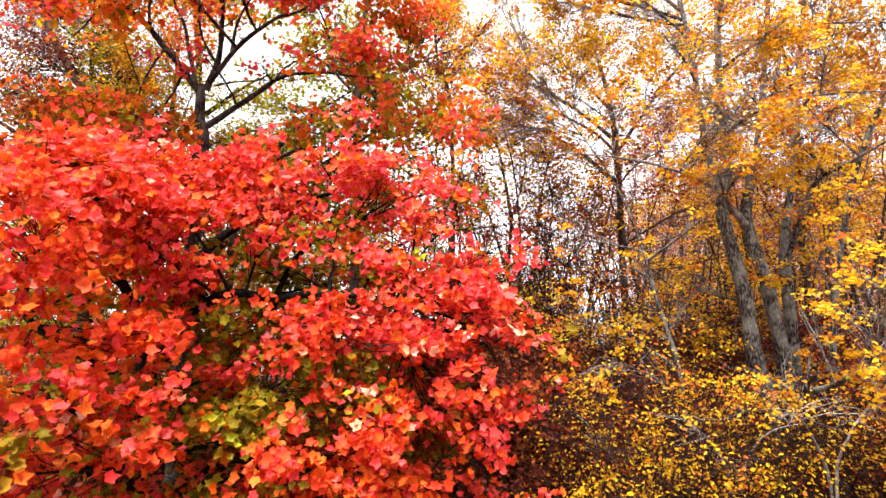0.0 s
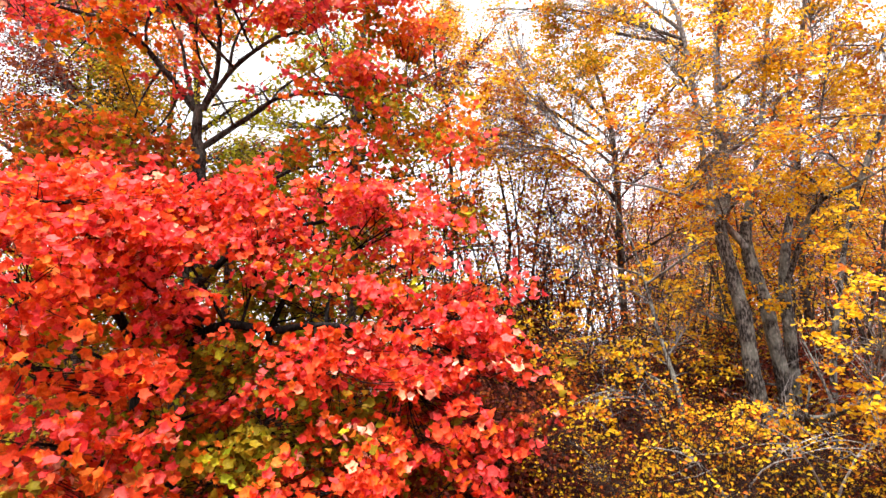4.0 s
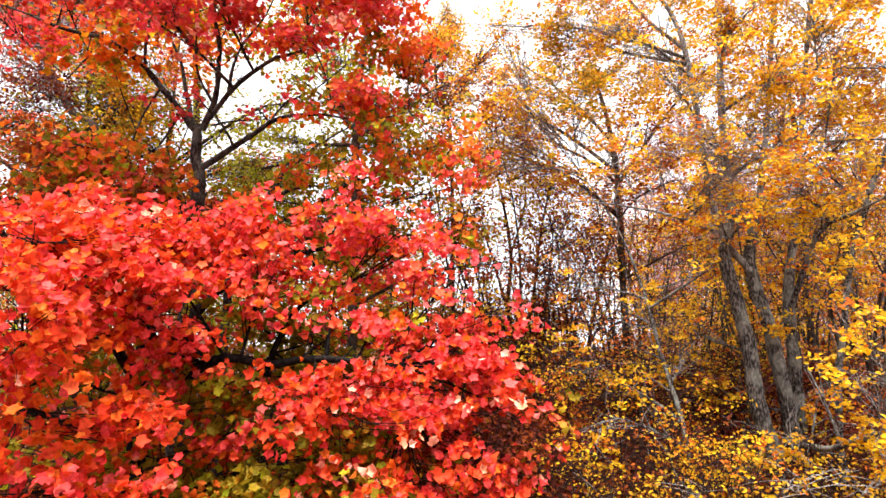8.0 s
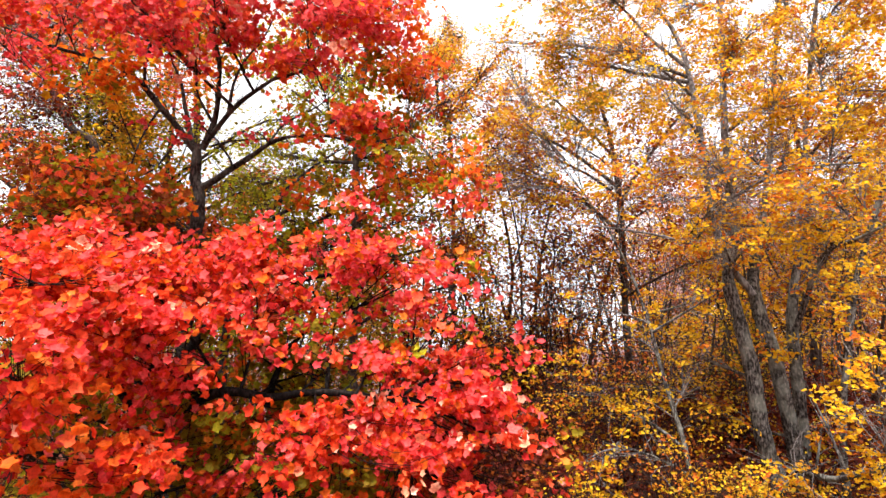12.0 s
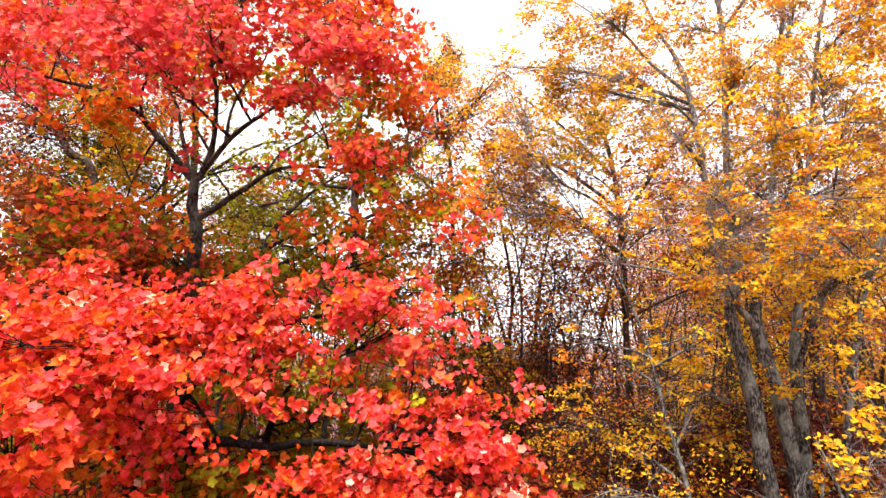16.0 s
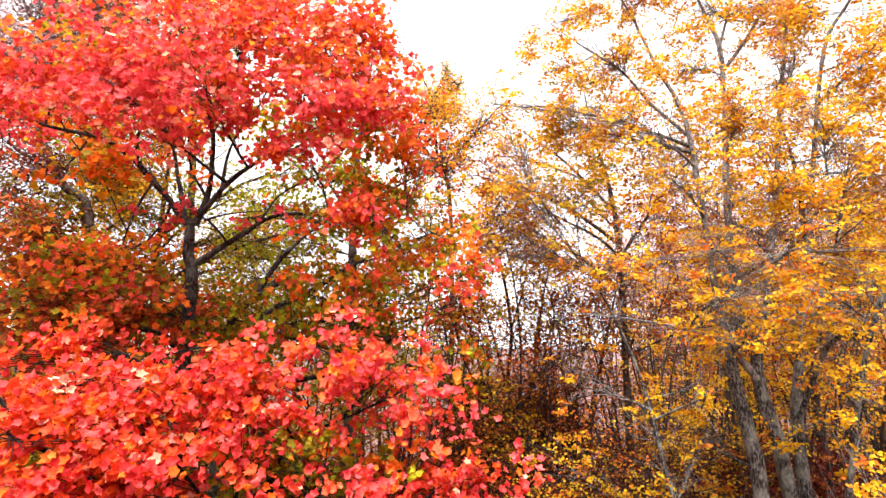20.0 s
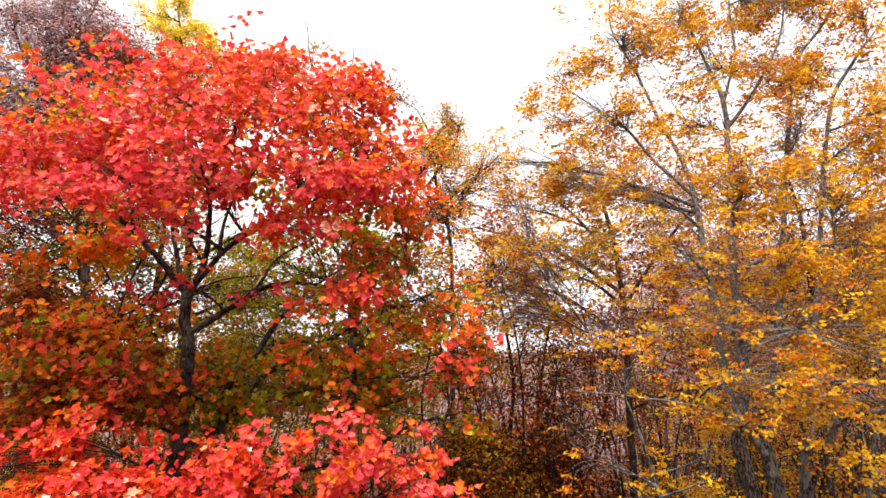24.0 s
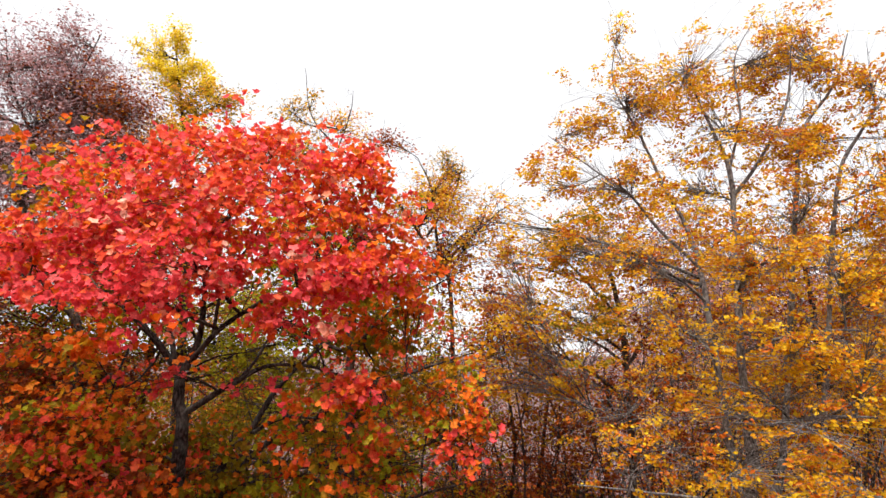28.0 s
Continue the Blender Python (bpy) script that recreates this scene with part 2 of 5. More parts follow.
def smooth_path(points, step=0.15):
    """A Catmull-Rom line through (x, y, z, radius) rows, resampled, with a slight wobble."""
    p = np.array(points, dtype=float)
    p = np.vstack([2 * p[0] - p[1], p, 2 * p[-1] - p[-2]])
    out = []
    for i in range(1, len(p) - 2):
        n = max(2, int(np.linalg.norm(p[i + 1, :3] - p[i, :3]) / step))
        for t in np.arange(n) / n:
            out.append(0.5 * (2 * p[i] + (p[i + 1] - p[i - 1]) * t + (2 * p[i - 1] - 5 * p[i] + 4 * p[i + 1] - p[i + 2]) * t * t + (3 * p[i] - p[i - 1] - 3 * p[i + 1] + p[i + 2]) * t ** 3))
    out.append(p[-2])
    out = np.array(out)
    for q in out:
        w = noise.noise_vector(Vector(q[:3]) * 2.1)
        q[:3] += np.array(w) * min(0.02, 0.25 * q[3] + 0.008)
        q[3] = max(0.003, q[3] * (1 + 0.16 * noise.noise(Vector(q[:3]) * 5.0)))
    return out


def fan(outline, cup, fold):
    """A leaf blade of unit length: a fan of triangles, cupped and folded along its midrib."""
    pts = [(0.0, 0.42, -cup)] + [(x, y, fold * abs(x) + cup * (y - 0.5) ** 2 - cup * abs(x)) for x, y in outline]
    k = len(outline)
    return np.array(pts) - np.array([0, 0.42, 0]), np.array([(0, i + 1, (i + 1) % k + 1) for i in range(k)])


MAPLE = fan([(0.0, 0.04), (0.3, -0.05), (0.43, 0.2), (0.6, 0.58), (0.3, 0.62), (0.03, 1.06), (-0.26, 0.64), (-0.58, 0.52), (-0.44, 0.16), (-0.26, -0.04)], 0.24, 0.3)


def folded(outline, lift):
    """A simple blade of unit length: two halves that meet at the midrib."""
    right = [(x, y - 0.5, lift * x) for x, y in outline]
    left = [(-x, y - 0.5, lift * x) for x, y in outline]
    k = len(outline)
    pts = [(0, -0.5, 0.0), (0, 0.5, -0.06)] + right + left
    tris = [(0, 2, 1)] if k == 1 else [(0, 2, 1), (2, 3, 1)]
    tris += [(0, 1, 2 + k)] if k == 1 else [(0, 1, 2 + k), (2 + k, 1, 3 + k)]
    return np.array(pts), np.array(tris)


OVAL = folded([(0.3, 0.28), (0.29, 0.6)], 0.3)
SMALL = folded([(0.36, 0.45)], 0.3)


def part(name, me, parent, label="", kind=""):
    ob = new(name, me)
    ob.parent = parent
    return tagged(ob, label, kind=kind)


def turned(normal, spin):
    """Rotation matrices (count, 3, 3) whose z axis is the normal, turned about it."""
    z = normal / (np.linalg.norm(normal, axis=1, keepdims=True) + 1e-9)
    ref = np.stack([np.cos(spin), np.sin(spin), np.zeros_like(spin)], axis=1)
    x = np.cross(ref, z)
    x /= np.linalg.norm(x, axis=1, keepdims=True) + 1e-9
    return np.stack([x, np.cross(z, x), z], axis=2)


def high_limb(stem):
    """True for a limb that starts high in the crown."""
    return stem[0][2] > 5


def tree(name, label, category, bark, stems, boughs, blade, size, seed, single=0, clump=10, spread=1.0, base=None, droop=0.25, stem_name="trunk", group="", twig=1.0, gaps=0.0, bare=0, loose=1.25, stout=1.0, shoots=0.0, fine_bark="", tuft=1.6, arm_leaves=26, sprays=True, limb_bark="", flat=0.55, unrest=0.48):
    """A tree: stems as rows (x, y, z, radius); boughs as rows (x, y, z, half width, half depth, half height, leaves, mix).
    Every bough grows from the nearest stem and carries side branches, twigs and sprays of leaves. single: how many of the
    leaves towards the open side are objects of their own."""
    rng = np.random.default_rng(seed)
    foot = base or stems[0][0][:3]
    top = tagged(new(name), label, category, group)
    top.location = (foot[0], foot[1], 0)
    shift = np.array([foot[0], foot[1], 0.0])
    lines, holders = [smooth_path(s) for s in stems], []
    for i, q in enumerate(lines):
        v, f = tubes([q[:, :3] - shift], [q[:, 3]], 10 if q[0, 3] > 0.07 else 6)
        holders.append(part(stem_name if i == 0 else "limb", build_mesh(name + "_stem", v, f, [BARK[limb_bark if limb_bark and high_limb(stems[i]) else bark]], smooth=True), top))
    joint = np.vstack([q[2:] for q in lines])
    owner = np.concatenate([np.full(len(q) - 2, i) for i, q in enumerate(lines)])
    twig_paths, twig_radii, fine_paths, spray_paths = [], [], [], []
    spots, hubs, kinds = [], [], []
    for q in lines:
        if not shoots:
            break
        away = np.gradient(q[:, :3], axis=0)
        for i in range(3, len(q) - 1):
            if q[i, 3] > 0.085 or rng.uniform() > shoots * np.linalg.norm(away[i]):
                continue
            go = rng.normal(0, 1, 3) + away[i] / (np.linalg.norm(away[i]) + 1e-9) * 0.9 + np.array([0, 0, 0.35])
            go *= (0.35 + 7 * q[i, 3]) * rng.uniform(0.6, 1.4) / np.linalg.norm(go)
            t5 = np.linspace(0, 1, 5)[:, None]
            shoot = q[i, :3] + go * t5 + np.array([0, 0, 0.25]) * np.linalg.norm(go) * t5 ** 2 + rng.normal(0, 0.03, (5, 3)) * t5
            twig_paths.append(shoot[[0, 1, 2, 4]][None])
            twig_radii.append((np.linspace(min(0.4 * q[i, 3], 0.016), 0.0022, 4))[None])
            for j in (1, 2, 3):
                side = rng.normal(0, 0.3, 3) * np.linalg.norm(go) + go * 0.25
                fine_paths.append(np.stack([shoot[j], shoot[j] + side * 0.5 + np.array([0, 0, 0.03]), shoot[j] + side])[None])
    for bx, by, bz, rx, ry, rz, count, mix in boughs:
        c, r = np.array([bx, by, bz]), np.array([rx, ry, rz])
        reach = np.linalg.norm(joint[:, :3] - c, axis=1)
        cost = reach + 1.3 * np.maximum(0, joint[:, 2] - bz + 0.3 * reach)
        pick = int(np.argmin(cost))
        at = joint[pick]
        span = max(0.15, np.linalg.norm(c - at[:3]))
        side = rng.normal(0, 0.12 * span, 3)
        t = np.linspace(0, 1, 9)[:, None]
        knee = at[:3] * 0.45 + c * 0.55 + np.array([0, 0, 0.05 * span]) + side
        line = (1 - t) ** 2 * at[:3] + 2 * t * (1 - t) * knee + t * t * (c + (c - at[:3]) / span * 0.5 * min(rx, ry))
        line += rng.normal(0, 0.012 * span, line.shape) * t
        thick = min(0.7 * at[3], (0.008 + 0.011 * span) * stout)
        rad = thick * (1 - t[:, 0]) ** 0.8 + 0.0035
        v, f = tubes([line - shift], [rad], 6 if thick > 0.02 else 4)
        part("branch", build_mesh(name + "_branch", v, f, [BARK[bark]], smooth=True), holders[owner[pick]])
        limbs = np.hstack([line, rad[:, None]])
        clumps = int(np.clip(count / 100, 3, 14))
        place = rng.normal(0, 0.6, (clumps, 3))
        place /= np.maximum(1, np.linalg.norm(place, axis=1, keepdims=True) / 1.05)
        share = rng.dirichlet(np.ones(clumps) * 3.0)
        ends = []
        for j in range(clumps):
            hub = c + place[j] * r * np.array([1.0, 1.0, loose])
            small = r * rng.uniform(0.32, 0.6) * np.array([1.0, 1.0, 1.15]) + 0.04
            leaves = max(8, int(count * share[j]))
            arms = int(np.clip(leaves / arm_leaves, 3, 9))
            way = rng.normal(0, 1, (arms, 3)) + np.array([0, -0.2, 0.35])
            way /= np.linalg.norm(way, axis=1, keepdims=True)
            tip = hub + way * small * rng.uniform(0.6, 1.1, (arms, 1))
            near = np.argsort(np.linalg.norm(limbs[1:, :3] - hub, axis=1))[:6] + 1
            u = rng.choice(near, arms)
            root = limbs[u, :3] + (limbs[np.maximum(u - 1, 0), :3] - limbs[u, :3]) * rng.uniform(0, 1, (arms, 1))
            ahead = limbs[np.minimum(u + 1, 8), :3] - limbs[np.maximum(u - 1, 0), :3]
            ahead /= np.linalg.norm(ahead, axis=1, keepdims=True) + 1e-9
            bend = (root + tip) / 2 + ahead * 0.3 * np.linalg.norm(tip - root, axis=1, keepdims=True) + rng.normal(0, 0.05, (arms, 3))
            s = np.linspace(0, 1, 4)[None, :, None]
            arm = (1 - s) ** 2 * root[:, None] + 2 * s * (1 - s) * bend[:, None] + s * s * tip[:, None]
            arm += rng.normal(0, 0.018, arm.shape) * s
            twig_paths.append(arm)
            twig_radii.append(np.minimum(limbs[u, 3][:, None] * 0.8, twig * np.linspace(0.0075, 0.002, 4)[None, :] * np.ones((arms, 1))))
            if bare:
                many = int(arms * bare)
                which, stop = rng.integers(0, arms, many), rng.integers(1, 4, many)
                go = (tip[which] - root[which]) * 0.4 + rng.normal(0, 0.2, (many, 3)) + np.array([0, 0, 0.1])
                s3 = np.linspace(0, 1, 3)[None, :, None]
                fine_paths.append(arm[which, stop][:, None] + go[:, None] * s3 + rng.normal(0, 0.025, (many, 3, 3)) * s3 - np.array([0, 0, 0.12]) * s3 ** 2)
            need = max(1, int(round(leaves / clump)))
            which, along = rng.integers(0, arms, need), rng.uniform(0.5, 1.0, need)
            start = arm[which, np.minimum(3, (along * 4).astype(int))]
            ends.append(np.stack([start, start + rng.normal(0, 1, (need, 3)) * (small * 0.34 + 0.04)], axis=1))
        got = np.concatenate(ends)
        if gaps:
            got = got[[noise.noise(Vector(q) * tuft + Vector((seed, 0, 0))) > gaps - 0.5 for q in got[:, 1]]]
        if not len(got):
            continue
        spray_paths.append(got)
        names = [k for k, w in MIX[mix]]
        weight = np.array([w for k, w in MIX[mix]])
        main = rng.choice(len(names), len(got), p=weight / weight.sum())
        own = rng.choice(len(names), (len(got), clump), p=weight / weight.sum())
        keep = rng.uniform(0, 1, own.shape) < 0.55
        shade = np.where(keep, main[:, None], own)
        kinds.append(np.array([LEAF_NAMES.index(k) for k in names])[shade].ravel())
        off = rng.normal(0, 1, (len(got), clump, 3)) * np.array([1.0, 1.0, flat]) * size * 1.25 * spread
        off[..., 2] -= droop * np.abs(off[..., 0])
        spots.append((got[:, 1][:, None] + off).reshape(-1, 3))
        hubs.append(np.repeat(c[None], len(got) * clump, axis=0))
    v, f = tubes(np.concatenate(twig_paths) - shift, np.concatenate(twig_radii), 3)
    for group_paths in (fine_paths, spray_paths if sprays else []):
        if not group_paths:
            continue
        fine = np.concatenate(group_paths) - shift
        v2, f2 = tubes(fine, np.linspace(0.0028, 0.0012, fine.shape[1])[None, :] * np.ones((len(fine), 1)) * twig, 3)
        v, f = np.vstack([v, v2]), np.vstack([f, f2 + len(v)])
    part("branching", build_mesh(name + "_branching", v, f, [BARK[fine_bark or bark]]), top, kind="stuff")
    if not spots:
        return top
    spots, hubs, kinds = np.concatenate(spots), np.concatenate(hubs), np.concatenate(kinds)
    n = len(spots)
    out = spots - hubs
    out /= np.linalg.norm(out, axis=1, keepdims=True) + 1e-9
    facing = out * 0.4 + np.array([0, -0.45, 0.5]) + rng.normal(0, unrest, (n, 3))
    turn = turned(facing, rng.uniform(0, 2 * math.pi, n))
    length = size * rng.uniform(0.62, 1.2, n)
    front = np.argsort(spots[:, 1])
    alone = np.zeros(n, dtype=bool)
    if single:
        alone[front[:single * 4:4]] = True
    bv, bf = blade
    rest = ~alone
    slim = np.stack([rng.uniform(0.7, 1.08, n), np.ones(n), rng.uniform(0.3, 2.4, n)], axis=1)
    V = spots[rest][:, None] - shift + np.einsum("nij,nkj->nki", turn[rest], bv[None] * slim[rest][:, None]) * length[rest][:, None, None]
    m = int(rest.sum())
    F = bf[None] + (np.arange(m) * len(bv))[:, None, None]
    used = sorted(set(kinds.tolist()))
    slot = {k: i for i, k in enumerate(used)}
    idx = np.array([slot[k] for k in kinds[rest].tolist()])
    me = build_mesh(name + "_leaves", V.reshape(-1, 3), F.reshape(-1, 3), [LEAF[LEAF_NAMES[k]] for k in used], np.repeat(idx, len(bf)))
    part("foliage", me, top, kind="stuff")
    shared = {}
    for i in np.flatnonzero(alone):
        k = LEAF_NAMES[kinds[i]]
        if k not in shared:
            shared[k] = build_mesh(name + "_leaf", bv, bf, [LEAF[k]])
        ob = part("leaf", shared[k], top)
        mat = Matrix(turn[i].tolist()).to_4x4()
        ob.matrix_basis = Matrix.Translation(spots[i] - shift) @ mat @ Matrix.Diagonal((*(slim[i] * length[i]), 1))
    return top


# ---- ground ----
def litter_material():
    m, n, l = nodes_of("leaf_litter_ground")
    co = n.new("ShaderNodeTexCoord")
    fine, broad, leafy = n.new("ShaderNodeTexNoise"), n.new("ShaderNodeTexNoise"), n.new("ShaderNodeTexVoronoi")
    fine.inputs["Scale"].default_value, fine.inputs["Detail"].default_value = 6.0, 8
    broad.inputs["Scale"].default_value = 0.12
    leafy.inputs["Scale"].default_value = 11.0
    for q in (fine, broad, leafy):
        l.new(co.outputs["Object"], q.inputs["Vector"])
    r = ramp(n, [(0.3, (0.035, 0.012, 0.007)), (0.5, (0.085, 0.03, 0.014)), (0.72, (0.17, 0.065, 0.025))])
    far = ramp(n, [(0.35, (0.7, 0.62, 0.58)), (0.65, (1.1, 1.02, 1.0))])
    l.new(fine.outputs[0], r.inputs[0])
    l.new(broad.outputs[0], far.inputs[0])
    mul = n.new("ShaderNodeMix")
    mul.data_type, mul.blend_type = "RGBA", "MULTIPLY"
    mul.inputs[0].default_value = 1.0
    l.new(r.outputs[0], mul.inputs[6])
    l.new(far.outputs[0], mul.inputs[7])
    # beyond the wood lies an open field of brown dry grass
    split, edge = n.new("ShaderNodeSeparateXYZ"), n.new("ShaderNodeMapRange")
    l.new(co.outputs["Object"], split.inputs[0])
    wob = n.new("ShaderNodeMath")
    wob.operation = "MULTIPLY_ADD"
    wob.inputs[1].default_value = 16.0
    l.new(broad.outputs[0], wob.inputs[0])
    l.new(split.outputs[1], wob.inputs[2])
    edge.inputs[1].default_value, edge.inputs[2].default_value = 34.0, 46.0
    l.new(wob.outputs[0], edge.inputs[0])
    grass = ramp(n, [(0.3, (0.08, 0.048, 0.045)), (0.7, (0.18, 0.118, 0.112))])
    l.new(fine.outputs[0], grass.inputs[0])
    field = n.new("ShaderNodeMix")
    field.data_type = "RGBA"
    l.new(edge.outputs[0], field.inputs[0])
    l.new(mul.outputs[2], field.inputs[6])
    l.new(grass.outputs[0], field.inputs[7])
    mul = field
    pb, bump, out = n.new("ShaderNodeBsdfPrincipled"), n.new("ShaderNodeBump"), n.new("ShaderNodeOutputMaterial")
    bump.inputs["Strength"].default_value, bump.inputs["Distance"].default_value = 0.7, 0.04
    l.new(leafy.outputs[0], bump.inputs["Height"])
    l.new(bump.outputs[0], pb.inputs["Normal"])
    l.new(mul.outputs[2], pb.inputs["Base Color"])
    pb.inputs["Roughness"].default_value, pb.inputs["Specular IOR Level"].default_value = 0.95, 0.06
    l.new(pb.outputs[0], out.inputs[0])
    return m


def ground_height(x, y):
    d = math.hypot(x, y)
    return 0.0 if d < 18 else min(1.0, (d - 18) / 30) * 0.5 * noise.noise(Vector((x, y, 0)) * 0.03)


def ground_sheet():
    rings = [0.0] + [0.8 * 1.17 ** i for i in range(52)]
    sides = 72
    v, f = [(0.0, 8.0, 0.0)], []
    for r in rings[1:]:
        for s in range(sides):
            q = 2 * math.pi * s / sides
            x, y = r * math.cos(q), 8 + r * math.sin(q)
            v.append((x, y, ground_height(x, y) + (0.03 * noise.noise(Vector((x, y, 3)) * 1.3) if r < 30 else 0)))
    for i in range(len(rings) - 2):
        for s in range(sides):
            b, c, t = 1 + i * sides, 1 + (i + 1) * sides, (s + 1) % sides
            f.append((b + s, c + s, c + t, b + t))
    me = bpy.data.meshes.new("ground")
    me.from_pydata(v, [], f + [(0, 1 + s, 1 + (s + 1) % sides) for s in range(sides)])
    me.materials.append(litter_material())
    tagged(new("ground", me), "brown woodland floor covered with fallen leaves", "ground", kind="structure")


ground_sheet()


# ---- the low red maple in front ----
LOW_MAPLE_STEMS = [
    [(-3.97, 7.5, -0.1, 0.182), (-3.87, 7.5, 2.67, 0.14), (-3.91, 7.5, 3.48, 0.12), (-3.8, 7.4, 4.37, 0.09), (-3.72, 7.3, 5.12, 0.065), (-3.53, 7.1, 5.6, 0.03)],
    [(-3.9, 7.5, 3.4, 0.08), (-4.03, 7.3, 3.76, 0.07), (-4.17, 6.9, 4.22, 0.05), (-4.31, 6.3, 4.66, 0.03), (-4.36, 5.8, 4.85, 0.015)],
    [(-3.86, 7.5, 3.48, 0.09), (-3.65, 7.6, 3.74, 0.08), (-3.37, 7.8, 4.43, 0.07), (-2.99, 8, 4.88, 0.055), (-2.18, 8, 5.22, 0.035), (-1.17, 7.8, 5.42, 0.02)],
    [(-3.8, 7.5, 2.9, 0.08), (-3.22, 7.2, 3.55, 0.07), (-2.61, 6.9, 3.8, 0.06), (-2.06, 6.9, 3.74, 0.05), (-1.52, 6.9, 3.8, 0.045), (-0.56, 6.9, 3.72, 0.02)],
    [(-3.88, 7.5, 2.53, 0.07), (-4.16, 7, 2.91, 0.05), (-4.27, 6.2, 3.25, 0.03), (-4.23, 5.6, 3.57, 0.015)],
    [(-2.31, 7.6, 3.56, 0.05), (-2.21, 7.7, 4.02, 0.04), (-1.92, 7.7, 4.5, 0.03), (-1.28, 7.6, 4.8, 0.015)],
]

LOW_MAPLE_RIDGE = [
    (-5.08, 7.3, 5.57, 0.81, 0.67, 0.26, 420, 'deep_pink'),
    (-4.05, 7.2, 5.66, 0.72, 0.62, 0.25, 370, 'deep_pink'),
    (-3.15, 7.2, 5.69, 0.65, 0.58, 0.25, 310, 'deep_pink'),
    (-2.45, 7.2, 5.56, 0.58, 0.54, 0.25, 270, 'deep_pink'),
    (-1.59, 7.4, 5.49, 0.67, 0.6, 0.26, 180, 'red'),
    (-5.98, 7.2, 5.53, 0.72, 0.64, 0.29, 420, 'deep_pink'),
    (-0.73, 7.4, 5.28, 0.67, 0.61, 0.3, 200, 'red'),
    (-4.43, 7.0, 5.24, 0.84, 0.7, 0.28, 480, 'deep_flame'),
    (-2.69, 7.0, 5.24, 0.84, 0.7, 0.28, 420, 'deep_pink'),
    (0.11, 7.1, 3.82, 0.57, 0.55, 0.29, 240, 'deep_pink'),
    (0.54, 7.1, 3.53, 0.36, 0.43, 0.29, 130, 'deep_pink'),
]

LOW_MAPLE_UNDER = [
    (-1.36, 7.6, 5.65, 0.92, 0.75, 0.31, 190, 'red'),
    (-0.45, 7.5, 5.23, 0.68, 0.64, 0.38, 190, 'red'),
    (0.13, 7.3, 4.71, 0.66, 0.62, 0.37, 220, 'red'),
    (0.54, 7.2, 4.33, 0.51, 0.52, 0.29, 130, 'red'),
    (-1.61, 7.6, 3.99, 0.99, 0.82, 0.42, 700, 'olive'),
    (-2.32, 7.4, 3.55, 1.12, 0.9, 0.45, 900, 'olive'),
    (-0.68, 7.2, 3.66, 0.8, 0.72, 0.43, 610, 'deep_pink'),
    (0.14, 7.0, 3.77, 0.7, 0.66, 0.42, 540, 'deep_pink'),
    (-1.06, 7.8, 4.32, 0.78, 0.69, 0.35, 210, 'verdant'),
    (-3.0, 7.0, 3.77, 0.84, 0.74, 0.42, 600, 'deep_pink'),
    (0.67, 7.0, 3.58, 0.49, 0.53, 0.35, 250, 'deep_pink'),
]

# inner boughs: olive leaves, with the crown's inner shade put into their dark mixes
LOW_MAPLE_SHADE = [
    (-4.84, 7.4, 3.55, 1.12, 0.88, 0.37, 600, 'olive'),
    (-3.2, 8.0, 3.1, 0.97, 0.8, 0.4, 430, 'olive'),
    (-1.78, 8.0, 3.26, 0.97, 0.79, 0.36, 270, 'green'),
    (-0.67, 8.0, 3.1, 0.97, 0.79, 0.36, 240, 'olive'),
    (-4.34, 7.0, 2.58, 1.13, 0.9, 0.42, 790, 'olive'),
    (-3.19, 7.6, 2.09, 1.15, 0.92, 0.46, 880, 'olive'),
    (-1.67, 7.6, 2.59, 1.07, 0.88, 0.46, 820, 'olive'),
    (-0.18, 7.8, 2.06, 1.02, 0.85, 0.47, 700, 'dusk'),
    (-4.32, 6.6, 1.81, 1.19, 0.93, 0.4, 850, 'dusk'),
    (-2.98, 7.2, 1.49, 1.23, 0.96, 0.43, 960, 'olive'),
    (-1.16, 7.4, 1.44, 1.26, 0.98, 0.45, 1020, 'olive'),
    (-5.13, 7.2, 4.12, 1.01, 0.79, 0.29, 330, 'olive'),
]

LOW_MAPLE_HEART = [
    (-2.87, 6.8, 5.24, 0.75, 0.68, 0.38, 400, 'deep_pink'),
    (-1.84, 7.2, 5.21, 0.65, 0.61, 0.33, 150, 'red'),
    (-2.18, 6.8, 4.72, 0.96, 0.79, 0.38, 510, 'deep_pink'),
    (-0.94, 7.4, 4.98, 0.74, 0.67, 0.37, 190, 'red'),
    (-0.42, 7.2, 4.47, 0.8, 0.72, 0.43, 280, 'red'),
    (-3.04, 6.3, 4.68, 0.89, 0.75, 0.38, 480, 'deep_pink'),
    (-4.01, 6.2, 5.22, 0.87, 0.74, 0.37, 520, 'deep_pink'),
    (-1.35, 7.0, 4.44, 0.84, 0.73, 0.39, 240, 'red'),
    (-1.23, 7.7, 5.54, 0.7, 0.63, 0.31, 110, 'flame'),
    (-3.78, 5.8, 4.48, 0.99, 0.82, 0.41, 540, 'deep_flame'),
    (-3.22, 7.0, 4.09, 0.42, 0.46, 0.25, 80, 'deep_pink'),
    (-1.38, 7.4, 4.14, 0.82, 0.68, 0.26, 50, 'verdant'),
]

